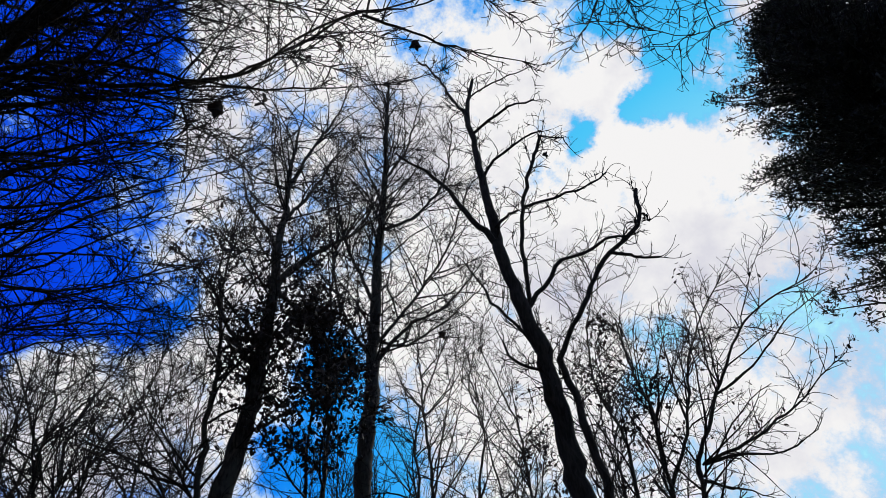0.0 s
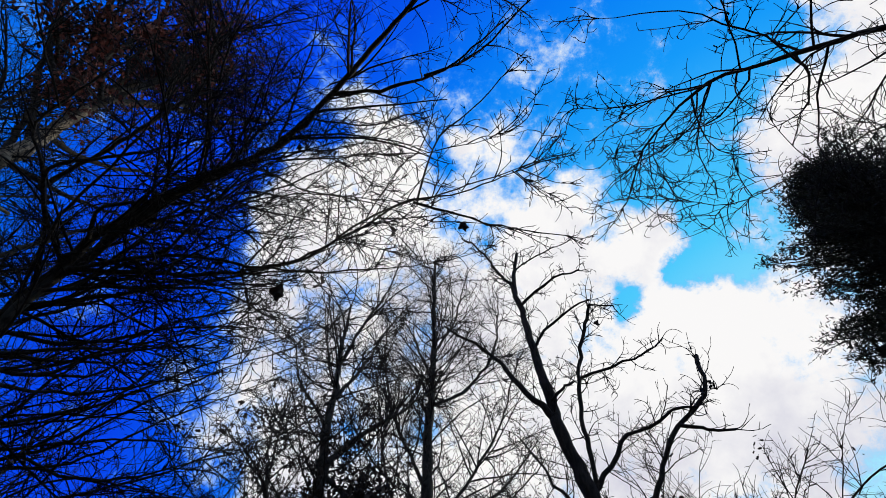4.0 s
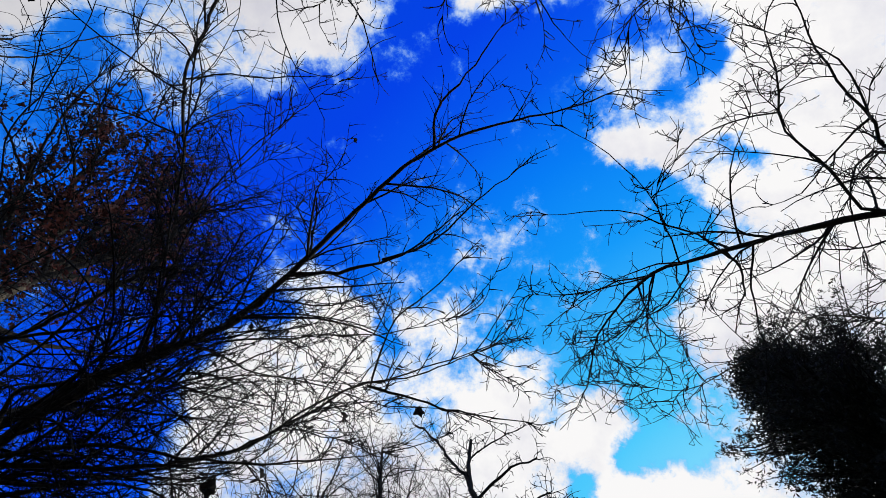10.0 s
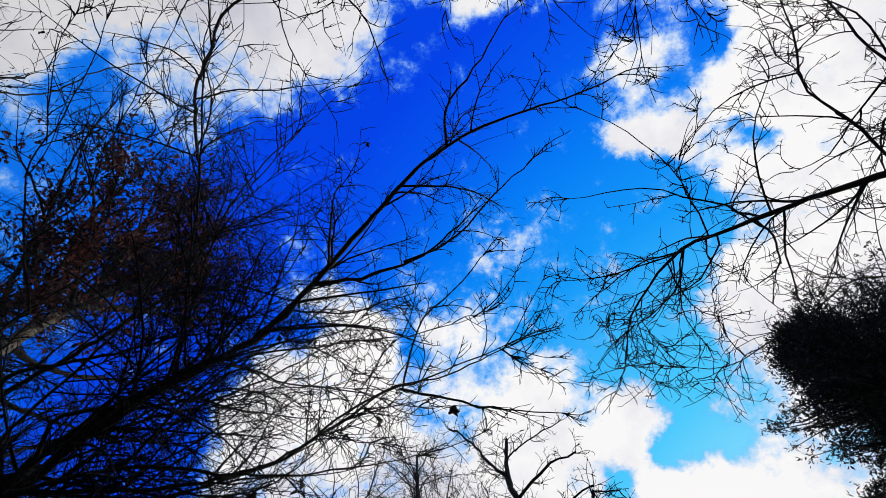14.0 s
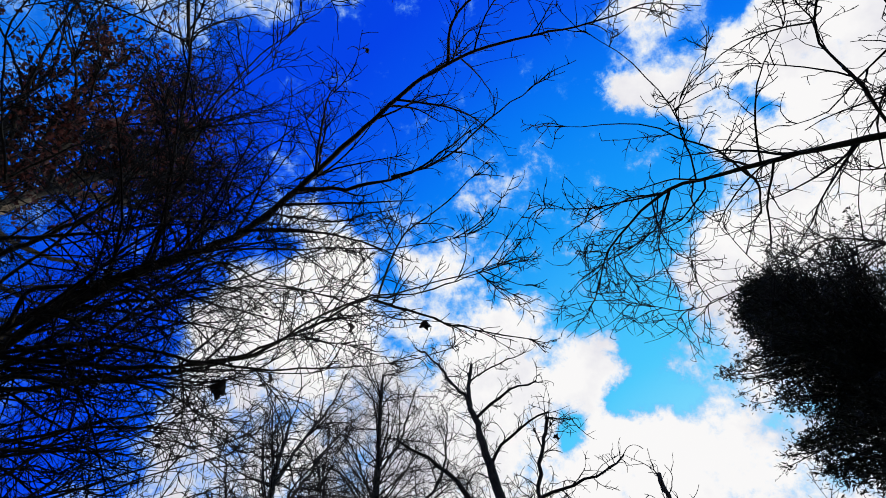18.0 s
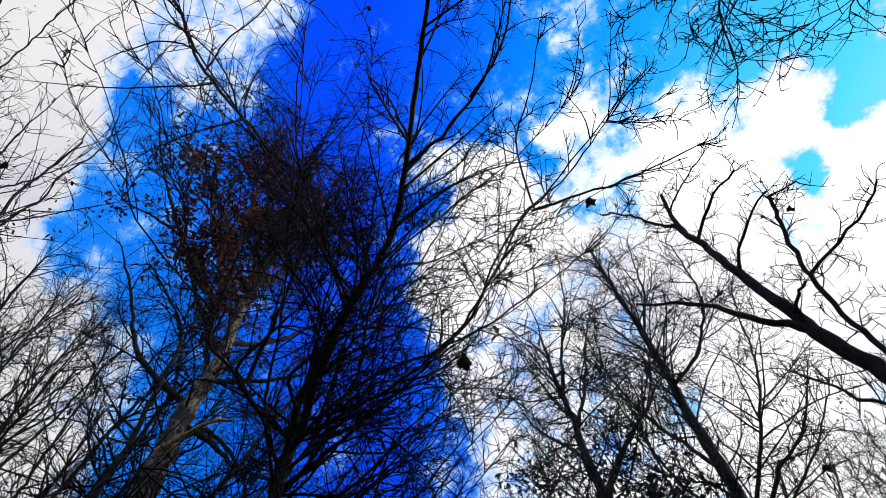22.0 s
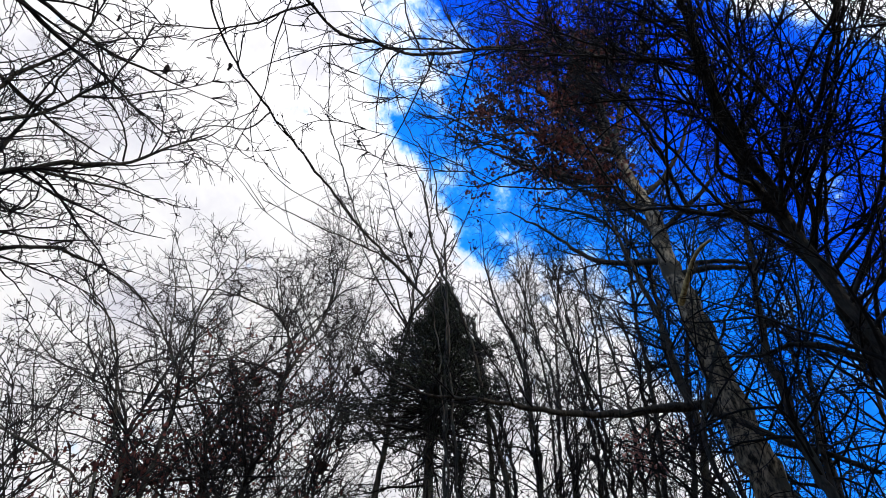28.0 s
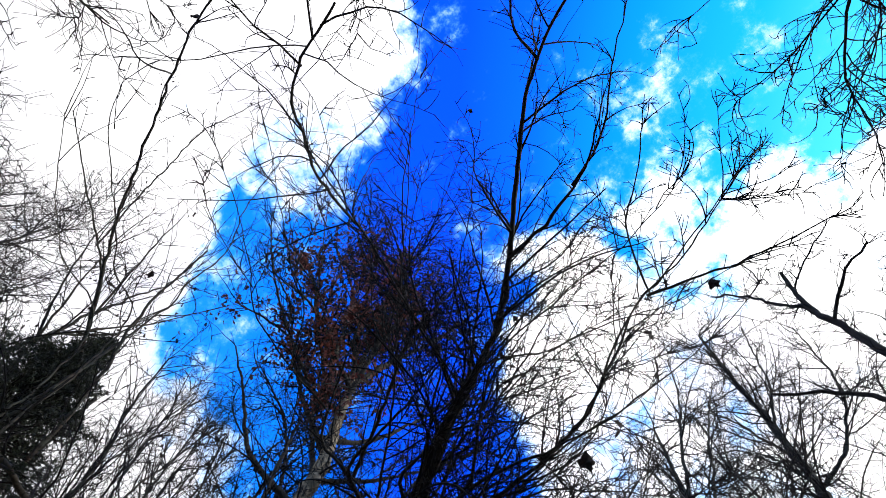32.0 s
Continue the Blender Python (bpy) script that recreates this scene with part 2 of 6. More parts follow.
bank((0.463, 0.044, 0.885), 0.038, 0.43)
bank((0.372, 0.443, 0.816), 0.038, -0.52)
bank((-0.110, 0.890, 0.443), 0.038, -0.32)
bank((-0.184, 0.228, 0.956), 0.038, -0.39)
bank((-0.372, -0.241, 0.896), 0.038, -0.36)
bank((-0.154, -0.156, 0.976), 0.038, 0.16)
bank((0.301, -0.246, 0.921), 0.038, 0.54)
bank((0.326, 0.458, 0.827), 0.038, 0.52)
bank((-0.004, -0.259, 0.966), 0.038, 0.27)
bank((0.387, -0.105, 0.916), 0.038, 0.22)
bank((-0.218, 0.851, 0.478), 0.038, 0.27)
bank((-0.661, 0.001, 0.751), 0.038, 0.16)
bank((0.464, 0.292, 0.836), 0.038, 0.32)
bank((-0.307, 0.312, 0.899), 0.038, 0.23)
bank((-0.220, -0.356, 0.908), 0.038, 0.16)
bank((-0.222, 0.642, 0.734), 0.038, -0.15)
bank((-0.593, -0.241, 0.768), 0.038, 0.17)
bank((0.454, 0.265, 0.851), 0.038, -0.49)
bank((0.395, 0.588, 0.706), 0.038, -0.23)
bank((-0.554, 0.661, 0.506), 0.038, 0.28)
bank((0.197, 0.348, 0.916), 0.038, -0.71)
bank((-0.418, 0.654, 0.631), 0.038, -0.37)
bank((-0.572, -0.191, 0.798), 0.038, -0.23)
bank((0.179, 0.615, 0.768), 0.038, -0.35)
bank((-0.311, 0.715, 0.626), 0.038, -0.32)
bank((0.112, 0.441, 0.891), 0.038, 0.13)
bank((0.305, 0.570, 0.763), 0.038, 0.38)
bank((-0.088, 0.240, 0.967), 0.038, 0.35)
bank((0.002, 0.706, 0.708), 0.038, -0.10)
bank((0.373, 0.307, 0.876), 0.038, 0.22)
bank((-0.483, 0.661, 0.575), 0.038, -0.40)
bank((0.508, 0.026, 0.861), 0.038, 0.35)
bank((0.183, 0.537, 0.824), 0.038, -0.25)
bank((0.495, 0.205, 0.845), 0.038, -0.23)
bank((-0.307, 0.853, 0.421), 0.038, -0.32)
bank((-0.260, 0.307, 0.915), 0.038, 0.24)
bank((-0.024, 0.311, 0.950), 0.038, -0.50)
bank((0.533, -0.110, 0.839), 0.038, -0.68)
bank((0.243, 0.488, 0.838), 0.038, 0.42)
bank((-0.265, 0.660, 0.703), 0.038, -0.17)
bank((0.178, 0.513, 0.840), 0.038, 0.24)
bank((0.112, 0.329, 0.938), 0.038, 0.35)
bank((0.394, 0.022, 0.919), 0.038, 0.94)
bank((0.400, 0.474, 0.784), 0.038, -0.09)
bank((0.550, 0.000, 0.835), 0.038, 0.50)

cover = 0.50
for way, width, weight in banks:
    e = wmath("EXPONENT", wmath("MULTIPLY", wmath("SUBTRACT", wdot(bent, way), 1.0), 2.0 / width ** 2))
    cover = wmath("ADD", wmath("MULTIPLY", e, weight), cover)
fluff = sky_noise(coord, 15.0, 9.0, 0.68).outputs["Fac"]
cover = wmath("ADD", wmath("MULTIPLY", wmath("SUBTRACT", fluff, 0.5), 1.8), cover)
edge = WN.new("ShaderNodeMapRange")
edge.interpolation_type = "SMOOTHSTEP"
WL.new(cover, edge.inputs["Value"])
edge.inputs["From Min"].default_value, edge.inputs["From Max"].default_value = 0.28, 0.80

blue = WN.new("ShaderNodeValToRGB")
ramp = blue.color_ramp
ramp.elements[0].position, ramp.elements[0].color = 0.30, (0.012, 0.25, 0.80, 1)
ramp.elements[1].position, ramp.elements[1].color = 1.0, (0.42, 0.86, 1.0, 1)
for place, colour in ((0.49, (0.004, 0.17, 0.82, 1)), (0.55, (0.0, 0.135, 0.80, 1)), (0.62, (0.0, 0.055, 0.78, 1)), (0.68, (0.0, 0.055, 0.83, 1)), (0.74, (0.0, 0.098, 0.88, 1)),
                      (0.80, (0.0, 0.21, 0.94, 1)), (0.86, (0.005, 0.33, 0.98, 1)), (0.94, (0.07, 0.60, 1.0, 1))):
    el = ramp.elements.new(place)
    el.color = colour
WL.new(wmath("ADD", wmath("MULTIPLY", wdot(coord, SUNWARD), 0.5), 0.5), blue.inputs[0])

air = WN.new("ShaderNodeTexSky")
air.sky_type, air.sun_disc = "NISHITA", False
air.sun_elevation = math.asin(SUNWARD.z)
air.sun_rotation = math.atan2(SUNWARD.x, SUNWARD.y)
thin = WN.new("ShaderNodeVectorMath")
thin.operation = "SCALE"
WL.new(air.outputs[0], thin.inputs[0])
thin.inputs["Scale"].default_value = 0.08
clear = WN.new("ShaderNodeMix")
clear.data_type = "RGBA"
clear.inputs["Factor"].default_value = 0.03
WL.new(blue.outputs[0], clear.inputs["A"])
WL.new(thin.outputs[0], clear.inputs["B"])

puff = WN.new("ShaderNodeValToRGB")
puff.color_ramp.elements[0].position, puff.color_ramp.elements[0].color = 0.30, (0.66, 0.66, 0.76, 1)
puff.color_ramp.elements[1].position, puff.color_ramp.elements[1].color = 0.54, (0.95, 0.94, 0.94, 1)
WL.new(sky_noise(coord, 4.5, 6.0, 0.6).outputs["Fac"], puff.inputs[0])
mix = WN.new("ShaderNodeMix")
mix.data_type = "RGBA"
WL.new(edge.outputs[0], mix.inputs["Factor"])
# thin veils of cloud first turn the blue pale, thick cloud turns it white
veil = WN.new("ShaderNodeMapRange")
veil.interpolation_type = "SMOOTHSTEP"
WL.new(cover, veil.inputs["Value"])
veil.inputs["From Min"].default_value, veil.inputs["From Max"].default_value = 0.16, 0.66
veil.inputs["To Max"].default_value = 0.8
hazy = WN.new("ShaderNodeMix")
hazy.data_type = "RGBA"
WL.new(veil.outputs[0], hazy.inputs["Factor"])
WL.new(clear.outputs["Result"], hazy.inputs["A"])
hazy.inputs["B"].default_value = (0.10, 0.46, 0.96, 1)
WL.new(hazy.outputs["Result"], mix.inputs["A"])
# clouds far from the sun are dimmer than those beside it
side = WN.new("ShaderNodeValToRGB")
side.color_ramp.elements[0].position, side.color_ramp.elements[0].color = 0.30, (0.63, 0.63, 0.64, 1)
side.color_ramp.elements[1].position, side.color_ramp.elements[1].color = 0.74, (1, 1, 1, 1)
for place, grey in ((0.50, 0.74), (0.62, 0.88)):
    side.color_ramp.elements.new(place).color = (grey, grey, grey * 1.03, 1)
WL.new(wmath("ADD", wmath("MULTIPLY", wdot(coord, SUNWARD), 0.5), 0.5), side.inputs[0])
shade = WN.new("ShaderNodeMix")
shade.data_type, shade.blend_type = "RGBA", "MULTIPLY"
shade.inputs["Factor"].default_value = 1.0
WL.new(puff.outputs[0], shade.inputs["A"])
WL.new(side.outputs[0], shade.inputs["B"])
WL.new(shade.outputs["Result"], mix.inputs["B"])
back = WN.new("ShaderNodeBackground")
WL.new(mix.outputs["Result"], back.inputs["Color"])
back.inputs["Strength"].default_value = 1.0
WL.new(back.outputs[0], WN.new("ShaderNodeOutputWorld").inputs[0])

sun = new("sun", bpy.data.lights.new("sun", "SUN"))
sun.data.energy, sun.data.angle, sun.data.color = 2.0, radians(2), (1.0, 0.95, 0.88)
sun.matrix_world = look(SUNWARD * 60, (0, 0, 0))


# ---------------------------------------------------------------- materials
def material(name, dark, light, scale, rough=0.9, bump=0.4, stretch=(1, 1, 1), vary=0.0, spots=None, both=False):
    m = bpy.data.materials.new(name)
    m.use_nodes = True
    n, l = m.node_tree.nodes, m.node_tree.links
    b = n["Principled BSDF"]
    b.inputs["Roughness"].default_value = rough
    b.inputs["Specular IOR Level"].default_value = 0.25
    tc = n.new("ShaderNodeTexCoord")
    mp = n.new("ShaderNodeMapping")
    mp.inputs["Scale"].default_value = stretch
    l.new(tc.outputs["Object"], mp.inputs["Vector"])
    fine = n.new("ShaderNodeTexNoise")
    fine.inputs["Scale"].default_value, fine.inputs["Detail"].default_value, fine.inputs["Roughness"].default_value = scale, 6, 0.65
    l.new(mp.outputs[0], fine.inputs["Vector"])
    cr = n.new("ShaderNodeValToRGB")
    cr.color_ramp.elements[0].position, cr.color_ramp.elements[0].color = 0.40, (*dark, 1)
    cr.color_ramp.elements[1].position, cr.color_ramp.elements[1].color = 0.62, (*light, 1)
    l.new(fine.outputs["Fac"], cr.inputs[0])
    colour = cr.outputs[0]
    if spots:
        big = n.new("ShaderNodeTexNoise")
        big.inputs["Scale"].default_value, big.inputs["Detail"].default_value = scale * 0.13, 4
        l.new(tc.outputs["Object"], big.inputs["Vector"])
        br = n.new("ShaderNodeValToRGB")
        br.color_ramp.elements[0].position, br.color_ramp.elements[1].position = 0.48, 0.62
        l.new(big.outputs["Fac"], br.inputs[0])
        mx = n.new("ShaderNodeMix")
        mx.data_type = "RGBA"
        l.new(br.outputs[0], mx.inputs["Factor"])
        l.new(colour, mx.inputs["A"])
        mx.inputs["B"].default_value = (*spots, 1)
        colour = mx.outputs["Result"]
    if vary:
        info = n.new("ShaderNodeNewGeometry")
        hs = n.new("ShaderNodeHueSaturation")
        ma = n.new("ShaderNodeMapRange")
        l.new(info.outputs["Random Per Island"], ma.inputs["Value"])
        ma.inputs["To Min"].default_value, ma.inputs["To Max"].default_value = 1 - vary, 1 + vary
        l.new(ma.outputs[0], hs.inputs["Value"])
        l.new(colour, hs.inputs["Color"])
        colour = hs.outputs[0]
    l.new(colour, b.inputs["Base Color"])
    if bump:
        bp = n.new("ShaderNodeBump")
        bp.inputs["Strength"].default_value, bp.inputs["Distance"].default_value = bump, 0.02
        l.new(fine.outputs["Fac"], bp.inputs["Height"])
        l.new(bp.outputs[0], b.inputs["Normal"])
    if both:
        tr = n.new("ShaderNodeBsdfTranslucent")
        l.new(colour, tr.inputs["Color"])
        ms = n.new("ShaderNodeMixShader")
        ms.inputs[0].default_value = 0.5
        l.new(b.outputs[0], ms.inputs[1])
        l.new(tr.outputs[0], ms.inputs[2])
        l.new(ms.outputs[0], n["Material Output"].inputs["Surface"])
    return m


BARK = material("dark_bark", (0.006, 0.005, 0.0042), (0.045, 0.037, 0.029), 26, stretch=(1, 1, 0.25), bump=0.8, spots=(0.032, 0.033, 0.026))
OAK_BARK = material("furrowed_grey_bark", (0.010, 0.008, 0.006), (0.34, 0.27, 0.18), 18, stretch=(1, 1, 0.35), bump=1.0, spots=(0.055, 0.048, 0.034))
# the oak's bark again, shade on the limbs put into the colour
OAK_SHADED = material("shaded_oak_bark", (0.008, 0.006, 0.005), (0.060, 0.048, 0.034), 22, stretch=(1, 1, 0.3), bump=0.9, spots=(0.03, 0.027, 0.02))
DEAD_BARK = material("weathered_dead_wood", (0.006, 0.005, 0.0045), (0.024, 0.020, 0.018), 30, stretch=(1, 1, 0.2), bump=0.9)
PALE_WOOD = material("bare_dead_wood", (0.22, 0.14, 0.045), (0.62, 0.47, 0.20), 22, rough=0.8, bump=0.4, stretch=(1, 1, 0.3))
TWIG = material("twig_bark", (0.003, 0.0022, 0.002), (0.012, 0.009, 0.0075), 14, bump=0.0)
DRY_LEAF = material("dry_oak_leaf", (0.035, 0.012, 0.010), (0.16, 0.055, 0.042), 9, rough=0.7, bump=0.2, vary=0.45, both=True)
RED_LEAF = material("dry_red_leaf", (0.035, 0.012, 0.010), (0.12, 0.035, 0.028), 9, rough=0.7, bump=0.2, vary=0.4, both=True)
PINK_LEAF = material("pinkish_red_leaf", (0.20, 0.05, 0.045), (0.55, 0.22, 0.20), 9, rough=0.7, bump=0.2, vary=0.35, both=True)
DARK_LEAF = material("curled_dead_leaf", (0.008, 0.005, 0.004), (0.028, 0.017, 0.012), 18, rough=0.75, bump=0.3)
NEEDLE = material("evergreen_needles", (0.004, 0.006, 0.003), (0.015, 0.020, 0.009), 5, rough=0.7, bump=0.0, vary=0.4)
LITTER = material("leaf_litter", (0.020, 0.013, 0.008), (0.085, 0.055, 0.033), 3.2, bump=1.0, spots=(0.06, 0.05, 0.03))


# ---------------------------------------------------------------- building tools
def mesh_from(name, verts, faces, mat):
    """verts (n, 3) and faces (k, 3 or 4), both arrays, to a mesh."""
    me = bpy.data.meshes.new(name)
    k, s = faces.shape
    me.vertices.add(len(verts))
    me.vertices.foreach_set("co", np.ascontiguousarray(verts, dtype=np.float32).ravel())
    me.loops.add(k * s)
    me.loops.foreach_set("vertex_index", np.ascontiguousarray(faces, dtype=np.int32).ravel())
    me.polygons.add(k)
    me.polygons.foreach_set("loop_start", np.arange(0, k * s, s, dtype=np.int32))
    me.polygons.foreach_set("use_smooth", np.ones(k, dtype=bool))
    me.update(calc_edges=True)
    me.materials.append(mat)
    return me


def unit(v):
    return v / (np.linalg.norm(v, axis=-1, keepdims=True) + 1e-9)


def tubes(P, R, sides):
    """Vertices and quads of round, tapering tubes along the lines P (n, m, 3) with radii R (n, m)."""
    n, m, _ = P.shape
    tan = np.empty_like(P)
    tan[:, 1:-1] = P[:, 2:] - P[:, :-2]
    tan[:, 0], tan[:, -1] = P[:, 1] - P[:, 0], P[:, -1] - P[:, -2]
    tan = unit(tan)
    chord = unit(P[:, -1] - P[:, 0])
    ref = np.where(np.abs(chord[:, 2:3]) < 0.8, np.array([[0, 0, 1.0]]), np.array([[1.0, 0, 0]]))
    u = unit(np.cross(tan, ref[:, None, :]))
    v = np.cross(tan, u)
    a = np.arange(sides) * 2 * math.pi / sides
    V = P[:, :, None, :] + R[:, :, None, None] * (np.cos(a)[None, None, :, None] * u[:, :, None, :] + np.sin(a)[None, None, :, None] * v[:, :, None, :])
    idx = np.arange(n * m * sides).reshape(n, m, sides)
    nxt = np.roll(idx, -1, axis=2)
    F = np.stack([idx[:, :-1], nxt[:, :-1], nxt[:, 1:], idx[:, 1:]], axis=-1)
    return V.reshape(-1, 3), F.reshape(-1, 4)


def resample(line, n):
    d = np.r_[0, np.cumsum(np.linalg.norm(np.diff(line, axis=0), axis=1))]
    s = np.linspace(0, d[-1], n)
    return np.stack([np.interp(s, d, line[:, k]) for k in range(3)], axis=1), d[-1]


def spline(points):
    """A smooth line through the points, evenly stepped."""
    p = np.array(points, dtype=float)
    p = np.vstack([2 * p[0] - p[1], p, 2 * p[-1] - p[-2]])
    out = []
    for i in range(1, len(p) - 2):
        t = np.linspace(0, 1, 9)[:-1, None]
        out.append(0.5 * (2 * p[i] + (p[i + 1] - p[i - 1]) * t + (2 * p[i - 1] - 5 * p[i] + 4 * p[i + 1] - p[i + 2]) * t ** 2
                          + (3 * p[i] - p[i - 1] - 3 * p[i + 1] + p[i + 2]) * t ** 3))
    out.append(p[-2][None])
    return np.vstack(out)


def children(rng, P, R, per_metre, low, ratio, least, most, a0, a1, m, up, wobble, thin=0.6, fine=0.0050, fixed=0):
    """Side shoots of the lines P: where they leave, how they turn and how they taper."""
    n = P.shape[1]
    L = np.linalg.norm(np.diff(P, axis=1), axis=2).sum(1)
    count = np.full(len(P), fixed) if fixed else rng.poisson(per_metre * L * (1 - low))
    idx = np.repeat(np.arange(len(P)), count)
    if not len(idx):
        return np.zeros((0, m, 3)), np.zeros((0, m))
    u = low + (1 - low) * rng.random(len(idx))
    x = u * (n - 1)
    i = np.minimum(x.astype(int), n - 2)
    fr = (x - i)[:, None]
    pos = P[idx, i] * (1 - fr) + P[idx, i + 1] * fr
    tan = unit(P[idx, i + 1] - P[idx, i])
    pr = R[idx, i] * (1 - fr[:, 0]) + R[idx, i + 1] * fr[:, 0]
    side = rng.normal(size=tan.shape)
    side = unit(side - tan * (side * tan).sum(1, keepdims=True))
    ang = np.radians(rng.uniform(a0, a1, len(idx)))[:, None]
    d = np.cos(ang) * tan + np.sin(ang) * side
    d[:, 2] += up
    d = unit(d)
    ln = np.clip(ratio * L[idx] * (1.15 - 0.8 * u) * rng.uniform(0.45, 1.35, len(idx)), least, most)
    r0 = np.minimum(pr * thin, 0.0035 + 0.0080 * ln)
    r0 = np.maximum(r0, fine)
    Q = np.empty((len(idx), m, 3))
    Q[:, 0] = pos
    # a steady curve for each shoot and a little unrest on top of it
    curl = rng.normal(size=d.shape) * wobble * 1.1
    for k in range(1, m):
        turn = curl * (3.0 / m) + wobble * 0.45 * rng.normal(size=d.shape)
        d = unit(d + turn + np.array([0, 0, up * 0.3]))
        Q[:, k] = Q[:, k - 1] + d * (ln / (m - 1))[:, None]
    s = np.linspace(0, 1, m)[None]
    return Q, np.maximum(r0[:, None] * (1 - 0.72 * s), fine * 0.50)


def leaf_blades(rng, at, size, droop=0.6):
    """Many small folded, lobed leaves at the places given, as vertices and triangles."""
    n = len(at)
    ax = rng.normal(size=(n, 3))
    ax[:, 2] -= droop
    ax = unit(ax)
    si = rng.normal(size=(n, 3))
    si = unit(si - ax * (si * ax).sum(1, keepdims=True))
    no = np.cross(ax, si)
    ln = size * rng.uniform(0.6, 1.25, n)[:, None]
    shape = ((0, 0, 0), (0.28, 0.26, 0.10), (0.45, 0.16, 0.06), (0.68, 0.30, 0.14), (1.0, 0.0, 0.12), (0.68, -0.30, 0.14), (0.45, -0.16, 0.06), (0.28, -0.26, 0.10))
    V = np.stack([at + ln * (a * ax + b * si + c * no) for a, b, c in shape], axis=1)
    base = (np.arange(n) * 8)[:, None, None]
    tri = np.array([(0, 1, 2), (2, 3, 4), (0, 2, 4), (0, 4, 6), (4, 5, 6), (0, 6, 7)])[None]
    return V.reshape(-1, 3), (base + tri).reshape(-1, 3)


